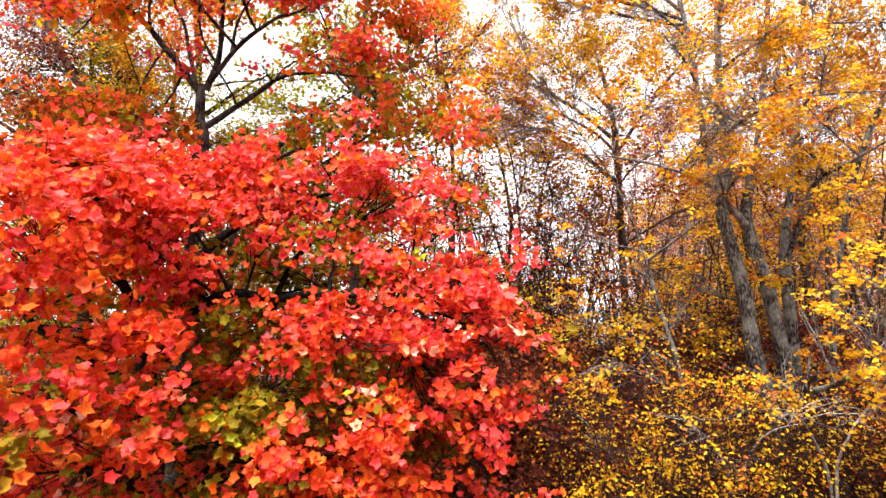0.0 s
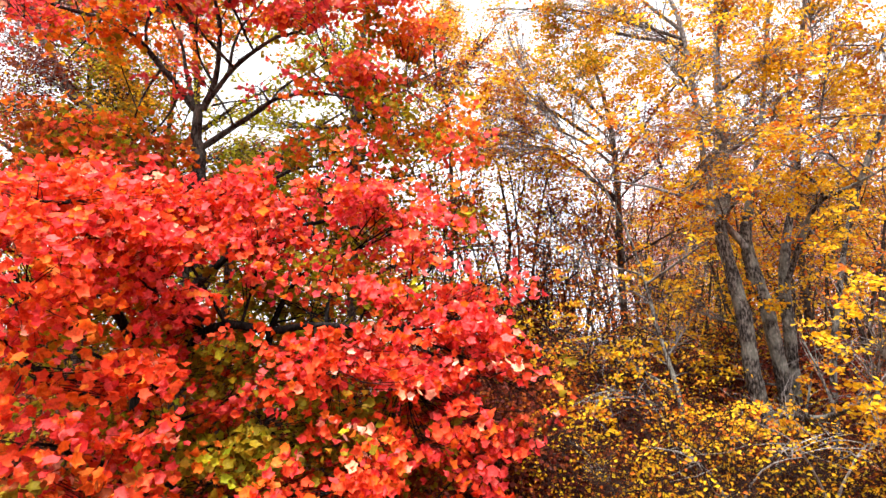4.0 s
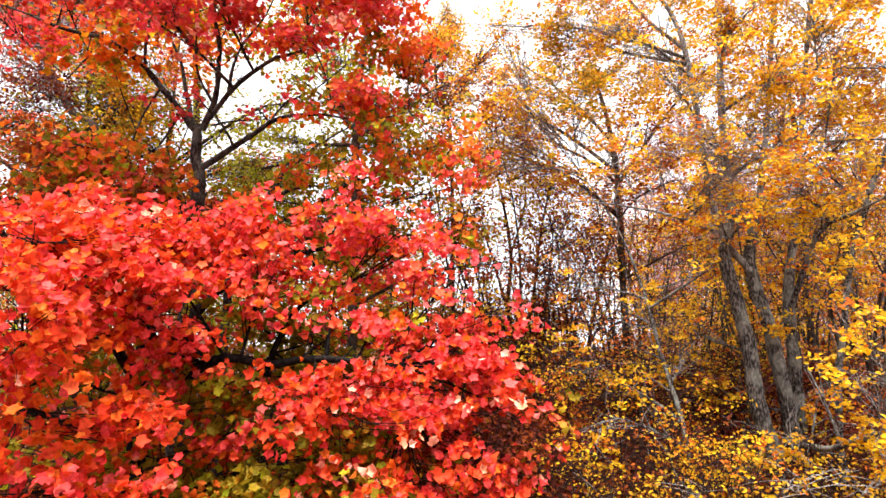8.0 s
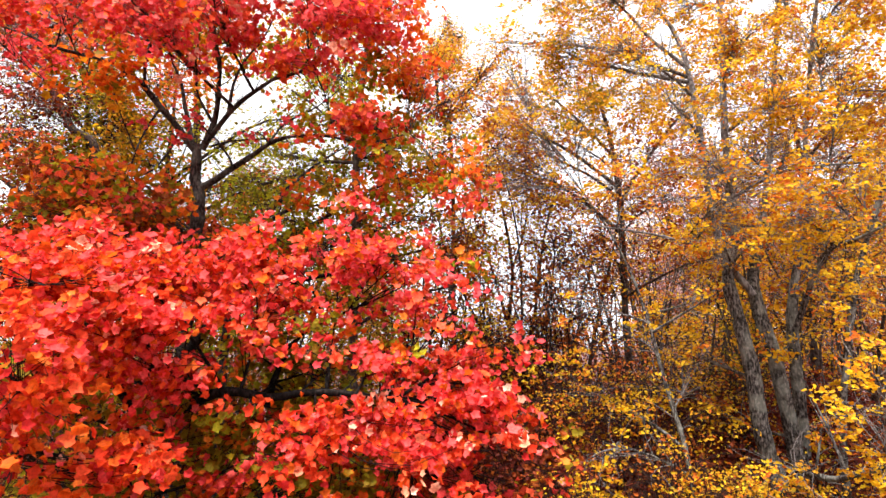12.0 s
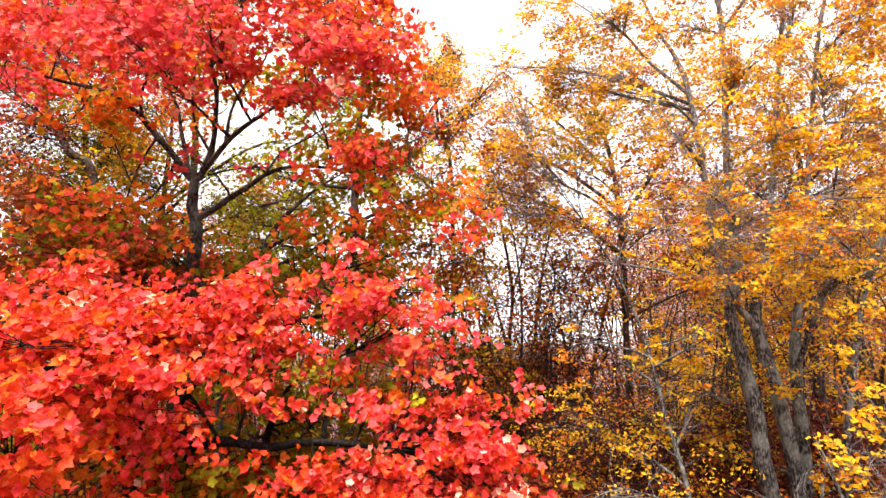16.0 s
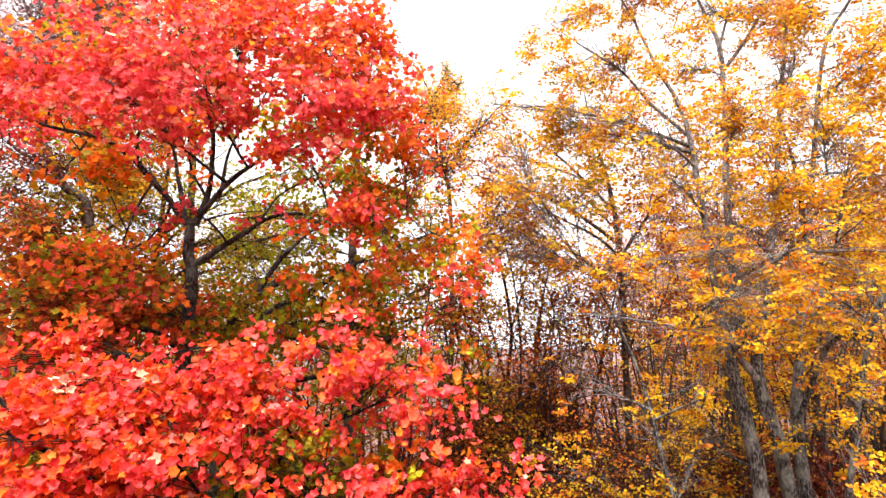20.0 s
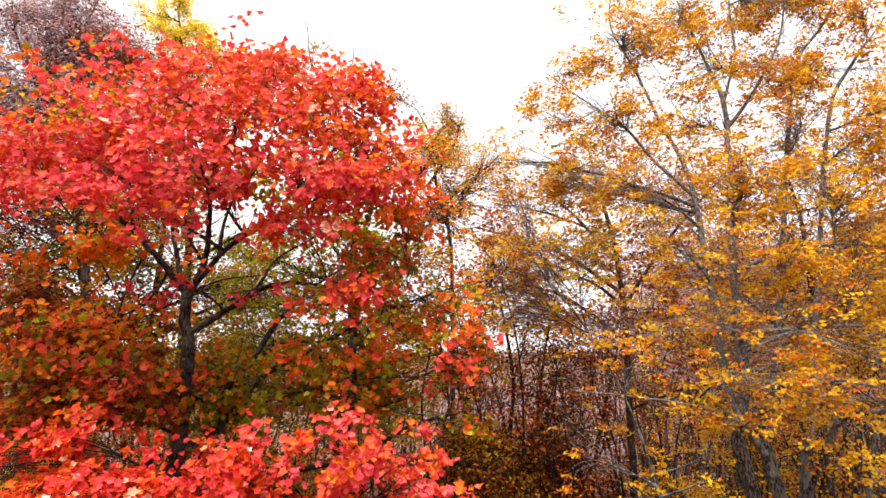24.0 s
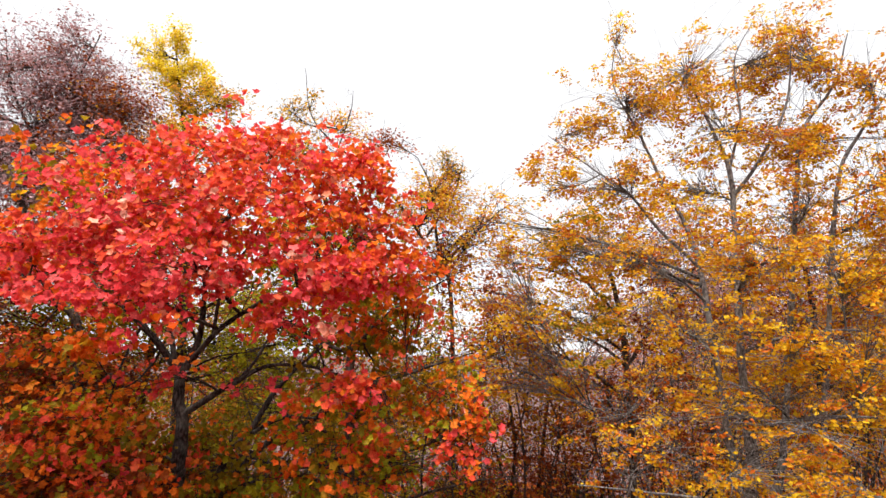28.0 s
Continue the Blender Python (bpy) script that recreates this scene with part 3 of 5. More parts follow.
LOW_MAPLE_TOP = [
    (-3.77, 5.2, 4.85, 0.94, 0.76, 0.32, 880, 'deep_flame'),
    (-3.23, 6.4, 5.12, 0.97, 0.8, 0.4, 1100, 'deep_red'),
    (-3.6, 4.8, 4.06, 0.72, 0.68, 0.43, 890, 'deep_flame'),
    (-3.22, 5.9, 4.32, 0.83, 0.72, 0.37, 800, 'deep_pink'),
    (-2.28, 7.0, 5.04, 0.77, 0.67, 0.32, 380, 'deep_red'),
    (-0.96, 7.5, 5.25, 0.9, 0.78, 0.45, 300, 'flame'),
    (-0.42, 7.6, 4.56, 0.69, 0.62, 0.31, 130, 'red'),
    (-1.46, 7.7, 4.94, 0.62, 0.58, 0.31, 90, 'verdant'),
    (-4.62, 4.8, 4.31, 0.72, 0.72, 0.58, 1000, 'deep_flame'),
    (-2.52, 6.8, 5.43, 0.34, 0.42, 0.27, 140, 'deep_pink'),
]

LOW_MAPLE_SKIRT = [
    (-1.25, 6.5, 3.25, 1.24, 0.95, 0.38, 1120, 'deep_red'),
    (0.11, 6.8, 3.25, 0.96, 0.8, 0.41, 1040, 'deep_pink'),
    (0.58, 6.9, 2.78, 0.69, 0.65, 0.4, 730, 'deep_pink'),
    (-0.28, 6.6, 2.67, 1.0, 0.83, 0.43, 1020, 'deep_pink'),
    (-0.89, 6.4, 2.09, 0.97, 0.8, 0.39, 720, 'deep_flame'),
    (0.1, 6.6, 2.06, 0.4, 0.47, 0.33, 220, 'deep_pink'),
    (0.26, 7.2, 4.12, 0.36, 0.44, 0.29, 80, 'red'),
    (1.01, 7.0, 2.98, 0.32, 0.43, 0.35, 160, 'dusk'),
    (-2.09, 6.8, 2.72, 0.89, 0.76, 0.41, 700, 'olive'),
    (-1.46, 6.7, 2.35, 0.94, 0.79, 0.4, 730, 'olive'),
    (-2.36, 6.9, 3.0, 0.62, 0.58, 0.24, 250, 'deep_red'),
    (0.39, 7.2, 2.35, 0.87, 0.76, 0.43, 260, 'maroon'),
]

LOW_MAPLE_SIDE = [
    (-3.53, 5.2, 3.24, 0.73, 0.64, 0.29, 470, 'deep_flame'),
    (-3.47, 4.9, 2.76, 0.69, 0.62, 0.3, 360, 'deep_red'),
    (-2.92, 5.2, 2.25, 0.99, 0.81, 0.37, 540, 'deep_red'),
    (-2.67, 6.0, 2.72, 0.66, 0.61, 0.3, 370, 'deep_red'),
    (-2.89, 6.2, 2.12, 0.81, 0.69, 0.31, 410, 'olive'),
    (-1.8, 6.2, 1.79, 1.0, 0.81, 0.37, 760, 'deep_flame'),
    (-3.94, 5.9, 3.71, 0.53, 0.52, 0.27, 200, 'amber'),
    (-4.48, 4.9, 3.14, 0.69, 0.74, 0.69, 1100, 'deep_flame'),
    (-3.5, 4.8, 2.15, 0.58, 0.57, 0.34, 280, 'dusk'),
    (-2.64, 7.8, 4.27, 0.86, 0.74, 0.39, 250, 'green'),
    (-1.81, 8.0, 4.06, 0.72, 0.66, 0.36, 200, 'green'),
    (-3.14, 5.4, 1.73, 1.09, 0.85, 0.33, 580, 'deep_red'),
    (-2.12, 6.2, 1.18, 1.25, 0.97, 0.44, 1370, 'deep_red'),
    (-0.51, 6.5, 1.25, 1.31, 1.03, 0.52, 1730, 'deep_flame'),
]

tree("maple_tree", "low bright red maple, dense leaves over olive boughs coloured dark for shade", "tree", "dark", LOW_MAPLE_STEMS, LOW_MAPLE_TOP + LOW_MAPLE_SKIRT + LOW_MAPLE_SIDE + LOW_MAPLE_HEART + LOW_MAPLE_SHADE + LOW_MAPLE_UNDER + LOW_MAPLE_RIDGE, MAPLE, 0.104, 11, single=300, group="red maples", gaps=0.42, shoots=2.0, spread=0.85, tuft=2.2, unrest=0.6)

# ---- the tall red maple behind it ----
TALL_MAPLE_STEMS = [
    [(-4.55, 10, -0.1, 0.15), (-4.55, 10, 4, 0.125), (-4.46, 10, 6.75, 0.115), (-4.57, 10, 7.38, 0.1), (-4.57, 10, 7.79, 0.088), (-4.55, 10, 8.02, 0.06)],
    [(-4.62, 10, 7.91, 0.075), (-4.89, 9.9, 8.28, 0.062), (-5.22, 9.8, 8.66, 0.056), (-5.46, 9.6, 8.98, 0.05), (-5.71, 9.4, 9.18, 0.044), (-6.05, 9.2, 9.32, 0.036), (-6.71, 9, 9.41, 0.026), (-7.26, 8.9, 9.63, 0.018), (-8.19, 8.8, 9.93, 0.008)],
    [(-5.45, 9.6, 8.98, 0.036), (-5.42, 9.5, 9.37, 0.03), (-5.3, 9.4, 9.69, 0.024), (-5.52, 9.3, 10.05, 0.018), (-5.67, 9.2, 10.78, 0.01)],
    [(-4.65, 10, 7.94, 0.05), (-4.88, 10.1, 8.67, 0.04), (-5.11, 10.2, 9.42, 0.03), (-5.36, 10.2, 9.95, 0.022), (-5.55, 10.2, 10.91, 0.01)],
    [(-4.48, 10, 7.91, 0.07), (-4.28, 9.9, 8.39, 0.055), (-4.18, 9.8, 8.91, 0.045), (-4.16, 9.7, 9.54, 0.036), (-4.26, 9.6, 10.14, 0.028), (-4.14, 9.5, 11.13, 0.014)],
    [(-4.4, 9.95, 8.05, 0.055), (-3.94, 9.7, 8.5, 0.046), (-3.41, 9.5, 8.84, 0.038), (-3, 9.4, 9.07, 0.03), (-2.58, 9.3, 9.1, 0.022), (-2.12, 9.2, 9.44, 0.012)],
    [(-3.94, 9.7, 8.5, 0.034), (-3.95, 9.9, 9.17, 0.028), (-3.82, 10, 9.69, 0.022), (-3.42, 10, 10.29, 0.016), (-3.13, 10, 11.14, 0.008)],
    [(-4.51, 10, 7.13, 0.065), (-4.01, 9.9, 7.44, 0.054), (-3.53, 9.8, 7.7, 0.045), (-2.99, 9.6, 7.97, 0.036), (-2.21, 9.4, 7.99, 0.026), (-1.32, 9.2, 7.78, 0.014), (-0.58, 9.1, 7.9, 0.007)],
    [(-3.53, 9.8, 7.7, 0.03), (-3.33, 10.1, 8.03, 0.026), (-3.09, 10.3, 8.55, 0.02), (-2.47, 10.4, 8.96, 0.014), (-1.92, 10.4, 9.44, 0.008)],
    [(-4.29, 9.9, 7.96, 0.022), (-3.98, 10.1, 8.14, 0.016), (-3.35, 10.2, 8.23, 0.008)],
    [(-5.22, 9.8, 8.66, 0.026), (-5.32, 9.6, 8.23, 0.02), (-5.38, 9.4, 7.66, 0.014), (-5.43, 9.3, 7.15, 0.006)],
    [(-6.05, 9.2, 9.32, 0.022), (-6.36, 9.3, 8.94, 0.016), (-6.62, 9.3, 8.62, 0.01)],
    [(-4.89, 9.9, 8.28, 0.03), (-5.2, 10.2, 7.99, 0.024), (-5.59, 10.4, 7.66, 0.016), (-6.12, 10.5, 7.47, 0.008)],
    [(-4.28, 9.9, 8.39, 0.03), (-4.53, 9.8, 8.88, 0.024), (-4.6, 9.7, 9.4, 0.018), (-4.53, 9.6, 10.03, 0.01)],
    [(-4.9, 11.4, 4.6, 0.075), (-4.4, 11.4, 5.4, 0.07), (-3.5, 11.4, 6.4, 0.058), (-2.56, 11.4, 6.9, 0.048), (-1.6, 11.2, 7.45, 0.038), (-0.4, 11, 7.9, 0.025), (0.6, 11, 8.2, 0.012)],
    [(-4.4, 11.4, 5.4, 0.045), (-3.9, 11.1, 5.7, 0.035), (-3.2, 10.9, 5.95, 0.024), (-2.3, 10.8, 6.2, 0.012)],
    [(-4.17, 11, -0.1, 0.098), (-4.17, 11, 5.68, 0.075), (-3.65, 11, 6.68, 0.06), (-3.22, 11.2, 7.5, 0.045), (-2.64, 11.4, 8.14, 0.025), (-1.99, 11.5, 8.6, 0.012)],
    [(-3.65, 11, 6.68, 0.045), (-2.98, 10.8, 7.01, 0.033), (-2.3, 10.6, 7.03, 0.02)],
]

TALL_MAPLE_HANGING = [
    (-1.56, 8.6, 7.71, 0.78, 0.68, 0.35, 90, 'verdant'),
    (-0.78, 8.6, 7.29, 0.69, 0.65, 0.39, 120, 'verdant'),
    (-0.36, 8.8, 6.69, 0.71, 0.67, 0.44, 130, 'verdant'),
    (-1.1, 8.6, 6.39, 0.78, 0.69, 0.39, 110, 'amber'),
    (0.08, 9.2, 7.54, 0.56, 0.62, 0.56, 100, 'verdant'),
    (0.16, 9.0, 6.34, 0.63, 0.66, 0.54, 140, 'flame'),
    (-1.92, 8.8, 7.03, 0.62, 0.58, 0.31, 90, 'verdant'),
    (0.42, 9.0, 5.84, 0.54, 0.58, 0.45, 130, 'verdant'),
    (-5.58, 9.2, 6.86, 1.02, 0.83, 0.42, 270, 'verdant'),
    (-6.02, 9.0, 6.21, 1.0, 0.82, 0.41, 370, 'ember'),
    (-4.71, 9.2, 6.49, 0.65, 0.63, 0.42, 180, 'verdant'),
    (-6.72, 9.0, 6.84, 0.81, 0.71, 0.36, 210, 'ember'),
    (-6.5, 8.8, 9.9, 0.8, 0.72, 0.44, 330, 'pink'),
    (-4.0, 8.6, 7.9, 0.9, 0.5, 0.25, 70, 'pink'),
    (-3.0, 8.6, 7.7, 0.7, 0.5, 0.25, 60, 'pink'),
    (-6.2, 8.8, 7.2, 0.9, 0.5, 0.35, 160, 'ember'),
    (-5.2, 8.6, 6.2, 0.9, 0.5, 0.35, 200, 'flame'),
]

TALL_MAPLE_CROWN = [
    (-4.5, 9.0, 11.2, 1.2, 1.02, 0.55, 1250, 'red'),
    (-2.91, 9.0, 11.25, 1.18, 0.96, 0.5, 1150, 'flame'),
    (-1.9, 9.0, 10.8, 0.9, 0.88, 0.72, 1130, 'blaze'),
    (-3.33, 8.3, 10.46, 1.34, 1.07, 0.63, 1440, 'flame'),
    (-5.04, 8.5, 10.46, 0.9, 0.82, 0.58, 990, 'pink'),
    (-5.8, 7.8, 9.57, 0.86, 0.77, 0.47, 550, 'flame'),
    (-4.53, 7.6, 9.3, 1.15, 0.93, 0.5, 1080, 'pink'),
    (-3.29, 7.6, 9.3, 1.07, 0.89, 0.5, 910, 'pink'),
    (-2.1, 7.8, 9.41, 1.02, 0.86, 0.51, 990, 'pink'),
    (-1.35, 8.6, 9.9, 0.8, 0.85, 0.7, 1150, 'blaze'),
    (-3.92, 9.5, 11.9, 0.67, 0.6, 0.25, 250, 'red'),
    (-1.5, 9.3, 11.45, 0.5, 0.6, 0.4, 270, 'red'),
]

TALL_MAPLE_FRINGE = [
    (-0.75, 10.0, 9.2, 0.75, 0.8, 0.7, 850, 'amber'),
    (-0.45, 9.8, 9.2, 0.55, 0.6, 0.55, 360, 'blaze'),
    (-2.09, 7.9, 8.54, 0.71, 0.66, 0.4, 360, 'flame'),
    (-1.05, 8.1, 7.7, 0.72, 0.6, 0.34, 300, 'flame'),
    (-1.75, 8.1, 7.75, 0.5, 0.5, 0.28, 120, 'blaze'),
    (-0.9, 8.3, 7.15, 0.4, 0.4, 0.25, 90, 'flame'),
    # underside of the crown: its shade is put into the amber mix
    (-4.96, 7.6, 8.38, 0.92, 0.76, 0.34, 270, 'amber'),
    (-6.84, 7.6, 9.14, 0.92, 0.86, 0.69, 1080, 'red'),
    (-5.94, 10.8, 10.45, 2.5, 1.85, 1.09, 3400, 'amber'),
    (-2.6, 10.8, 10.33, 1.95, 1.52, 0.98, 1400, 'verdant'),
    (-1.51, 10.5, 8.66, 1.16, 0.95, 0.53, 320, 'amber'),
    (-7.54, 9.0, 9.5, 0.81, 0.79, 0.55, 560, 'pink'),
    (-1.0, 9.6, 10.1, 0.5, 0.6, 0.5, 330, 'blaze'),
    (-1.15, 9.4, 10.7, 0.4, 0.5, 0.4, 190, 'red'),
]

# low boughs: dusk, ember and rust mixes carry shade under the crown as colour
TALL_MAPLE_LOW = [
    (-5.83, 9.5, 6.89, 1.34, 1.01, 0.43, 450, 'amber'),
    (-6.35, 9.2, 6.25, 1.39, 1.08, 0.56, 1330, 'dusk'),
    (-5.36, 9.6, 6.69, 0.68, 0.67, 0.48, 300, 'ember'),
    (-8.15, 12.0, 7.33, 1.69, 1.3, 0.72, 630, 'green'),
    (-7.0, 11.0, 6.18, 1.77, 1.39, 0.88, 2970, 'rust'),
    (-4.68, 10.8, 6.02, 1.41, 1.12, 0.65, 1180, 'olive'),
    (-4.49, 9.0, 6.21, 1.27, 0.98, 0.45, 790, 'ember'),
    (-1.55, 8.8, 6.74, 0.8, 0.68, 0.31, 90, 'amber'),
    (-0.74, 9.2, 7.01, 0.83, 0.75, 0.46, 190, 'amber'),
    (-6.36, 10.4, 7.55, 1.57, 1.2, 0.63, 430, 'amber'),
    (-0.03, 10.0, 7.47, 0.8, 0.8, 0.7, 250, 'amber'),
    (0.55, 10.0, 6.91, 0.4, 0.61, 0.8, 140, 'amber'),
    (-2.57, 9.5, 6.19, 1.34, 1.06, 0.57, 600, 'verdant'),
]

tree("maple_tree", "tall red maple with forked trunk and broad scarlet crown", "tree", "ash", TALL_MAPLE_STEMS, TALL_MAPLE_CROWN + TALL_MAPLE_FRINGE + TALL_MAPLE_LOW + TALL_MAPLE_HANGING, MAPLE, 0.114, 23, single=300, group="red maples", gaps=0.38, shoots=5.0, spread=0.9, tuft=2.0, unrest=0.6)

# ---- the golden beech with several grey stems ----
BEECH_STEMS = [
    [(5.35, 9.2, -0.1, 0.16), (5.26, 9.2, 1.86, 0.14), (5.03, 9.2, 2.91, 0.13), (4.9, 9.2, 4.18, 0.115), (4.73, 9.3, 5.45, 0.1), (5.01, 9.5, 6.31, 0.095), (5.06, 9.65, 6.9, 0.075)],
    [(5.03, 9.6, 6.7, 0.075), (5.15, 9.8, 8.2, 0.065), (5.53, 10.3, 10.67, 0.05), (5.61, 10.5, 11.86, 0.045), (5.37, 10.6, 12.73, 0.03), (4.95, 10.7, 14.14, 0.012)],
    [(5.82, 9.5, -0.1, 0.13), (5.77, 9.5, 1.82, 0.125), (5.66, 9.5, 2.9, 0.12), (5.48, 9.5, 4.22, 0.115), (5.3, 9.6, 5.42, 0.1), (5.7, 9.8, 6.52, 0.06)],
    [(5.66, 9.8, 6.35, 0.055), (5.95, 9.85, 7.8, 0.05), (6.59, 10, 11.25, 0.04), (6.84, 10, 12.36, 0.035), (7.53, 10, 13.28, 0.022), (7.94, 10, 14.36, 0.01)],
    [(6, 9.8, -0.1, 0.12), (6, 9.8, 1.96, 0.11), (6.01, 9.8, 3.27, 0.105), (6.03, 9.8, 4.85, 0.09), (6.27, 9.8, 5.99, 0.055)],
    [(6.24, 9.8, 5.85, 0.05), (6.5, 9.8, 7.4, 0.045), (7.24, 9.9, 11.11, 0.035), (7.8, 9.9, 12.21, 0.03), (8.59, 9.9, 13.23, 0.012)],
    [(6.08, 9, -0.1, 0.07), (6.13, 9, 2.91, 0.055), (6.39, 9, 4.35, 0.048), (6.66, 9, 5.47, 0.04), (7.19, 9, 6.74, 0.045), (7.82, 9, 7.86, 0.025)],
    [(5.23, 9.5, 5.2, 0.06), (4.87, 9.8, 6.3, 0.06), (4.82, 10.4, 9.93, 0.05), (4.49, 10.8, 11.37, 0.035), (4.08, 11, 12.71, 0.026), (3.68, 11.2, 13.89, 0.016), (3.83, 11.3, 15.02, 0.008)],
    [(4.81, 10.4, 9.82, 0.04), (4.24, 10.6, 10.52, 0.033), (3.66, 10.7, 11.34, 0.024), (3.04, 10.8, 11.85, 0.016), (2.19, 11, 12.65, 0.007)],
    [(5.57, 10.4, 11.14, 0.04), (6.01, 10.2, 11.76, 0.033), (6.55, 10, 12.82, 0.022), (6.81, 10, 14.11, 0.01)],
    [(5.62, 10.5, 11.74, 0.03), (5.89, 10.4, 12.76, 0.022), (5.89, 10.4, 13.98, 0.014), (6.33, 10.4, 14.86, 0.006)],
    [(3.89, 9, -0.1, 0.055), (3.76, 9, 2.4, 0.042), (3.54, 9.2, 3.77, 0.036), (3.4, 9.6, 5.02, 0.027), (3.13, 10, 6.15, 0.018), (2.7, 10.4, 7.18, 0.01)],
    [(4.65, 9.4, 5.87, 0.035), (3.82, 9, 6.05, 0.025), (2.91, 8.8, 6.18, 0.016), (2, 8.8, 6.27, 0.007)],
    [(5.9, 9.6, 4.52, 0.05), (6.13, 9, 5.76, 0.045), (6.37, 8.5, 5.98, 0.03), (6.61, 8, 6.17, 0.015)],
    [(5.15, 9.8, 8.2, 0.035), (5.6, 9.2, 8.45, 0.028), (6.3, 8.8, 8.55, 0.02), (7.2, 8.6, 8.45, 0.01)],
    [(5.06, 9.65, 6.9, 0.035), (5.6, 9, 7.2, 0.028), (6.4, 8.7, 7.25, 0.02), (7.2, 8.5, 7.2, 0.01)],
    [(5.37, 9.2, 2.47, 0.05), (5.34, 8.2, 2.55, 0.045), (5.34, 7.6, 2.75, 0.04), (5.51, 7.2, 2.94, 0.025), (5.78, 7, 3.05, 0.012)],
]

BEECH_CROWN = [
    (3.86, 11.4, 14.94, 0.32, 0.48, 0.52, 900, 'gold'),
    (3.88, 11.0, 13.28, 0.94, 0.88, 0.72, 6010, 'honey'),
    (2.82, 11.4, 12.88, 0.69, 0.65, 0.4, 2320, 'honey'),
    (5.19, 11.0, 14.05, 1.05, 0.93, 0.66, 5950, 'gold'),
    (6.3, 10.5, 14.03, 1.16, 1.01, 0.74, 7990, 'honey'),
    (7.21, 10.0, 13.76, 0.85, 0.85, 0.75, 6010, 'honey'),
    (7.81, 9.5, 12.92, 0.57, 0.64, 0.57, 2770, 'honey'),
    (5.69, 10.5, 12.45, 1.48, 1.15, 0.63, 6910, 'honey'),
    (7.12, 10.0, 12.13, 1.11, 0.94, 0.6, 4640, 'honey'),
    (2.33, 11.0, 11.55, 0.72, 0.64, 0.31, 1700, 'honey'),
    (3.49, 10.5, 11.28, 1.27, 1.01, 0.53, 5670, 'honey'),
]

BEECH_MIDDLE = [
    (5.14, 10.5, 11.28, 1.16, 0.93, 0.48, 2800, 'gold'),
    (6.31, 9.5, 10.68, 1.24, 0.99, 0.53, 3460, 'honey'),
    (7.19, 9.0, 10.45, 0.72, 0.75, 0.68, 2880, 'honey'),
    (1.26, 10.5, 10.16, 0.79, 0.7, 0.37, 1260, 'honey'),
    (2.34, 10.5, 10.27, 1.27, 1.02, 0.58, 4610, 'moss'),
    (3.67, 9.8, 9.62, 1.38, 1.1, 0.64, 6120, 'honey'),
    (5.2, 9.3, 9.55, 1.22, 1.0, 0.61, 4710, 'honey'),
    (6.33, 8.8, 9.3, 0.97, 0.88, 0.66, 4120, 'gold'),
    (1.45, 10.5, 8.98, 0.9, 0.8, 0.53, 1850, 'honey'),
    (2.67, 10.0, 8.54, 1.21, 0.98, 0.55, 3060, 'moss'),
    (4.06, 9.3, 8.42, 1.31, 1.02, 0.51, 2860, 'gold'),
    (5.41, 8.8, 8.24, 1.24, 0.98, 0.49, 2570, 'gold'),
]

BEECH_LOW = [
    (6.08, 8.2, 8.07, 0.74, 0.74, 0.62, 1420, 'honey'),
    (3.06, 9.3, 7.35, 1.03, 0.86, 0.47, 1360, 'honey'),
    (4.28, 9.0, 7.29, 1.27, 1.0, 0.5, 1950, 'honey'),
    (5.23, 8.2, 7.14, 1.15, 0.93, 0.49, 1780, 'honey'),
    (2.83, 8.5, 6.55, 0.85, 0.74, 0.38, 930, 'honey'),
    (4.2, 8.5, 6.4, 1.2, 0.95, 0.47, 1610, 'honey'),
    (5.2, 7.6, 6.52, 0.84, 0.74, 0.42, 1190, 'honey'),
    (8.61, 9.5, 11.41, 0.86, 1.08, 1.53, 3400, 'honey'),
    (7.28, 8.5, 8.4, 0.77, 0.98, 1.37, 3260, 'honey'),
    (1.15, 11.5, 10.84, 0.81, 0.73, 0.46, 580, 'honey'),
    (1.05, 11.0, 8.25, 0.7, 0.71, 0.6, 1100, 'honey'),
    (1.7, 11.2, 7.5, 0.8, 0.7, 0.35, 1300, 'honey'),
    (1.0, 11.6, 9.4, 0.5, 0.6, 0.4, 900, 'copper_mix'),
    (1.35, 12.0, 8.7, 0.5, 0.5, 0.5, 600, 'copper_mix'),
    (0.75, 12.3, 7.9, 0.5, 0.5, 0.5, 450, 'copper_mix'),
]

BEECH_SKIRT = [
    (3.34, 9.8, 4.45, 0.79, 0.76, 0.59, 560, 'gold'),
    (2.61, 10.0, 4.99, 0.8, 0.74, 0.5, 420, 'honey'),
    (3.99, 9.6, 5.02, 0.77, 0.72, 0.48, 390, 'gold'),
    (5.13, 7.0, 3.95, 0.53, 0.6, 0.53, 1340, 'gold'),
    (2.65, 8.5, 2.85, 0.9, 0.86, 0.73, 970, 'gold'),
    (4.03, 9.7, 3.65, 1.07, 0.94, 0.68, 880, 'gold'),
    (2.26, 10.5, 3.48, 0.63, 0.78, 0.95, 720, 'gold'),
    (5.24, 7.0, 3.11, 0.56, 0.65, 0.63, 1390, 'gold'),
    (5.0, 8.4, 2.6, 0.9, 0.5, 0.4, 800, 'gold'),
    (4.2, 8.3, 2.3, 0.8, 0.5, 0.4, 700, 'honey'),
    (5.6, 8.6, 3.2, 0.4, 0.4, 0.3, 260, 'moss'),
]

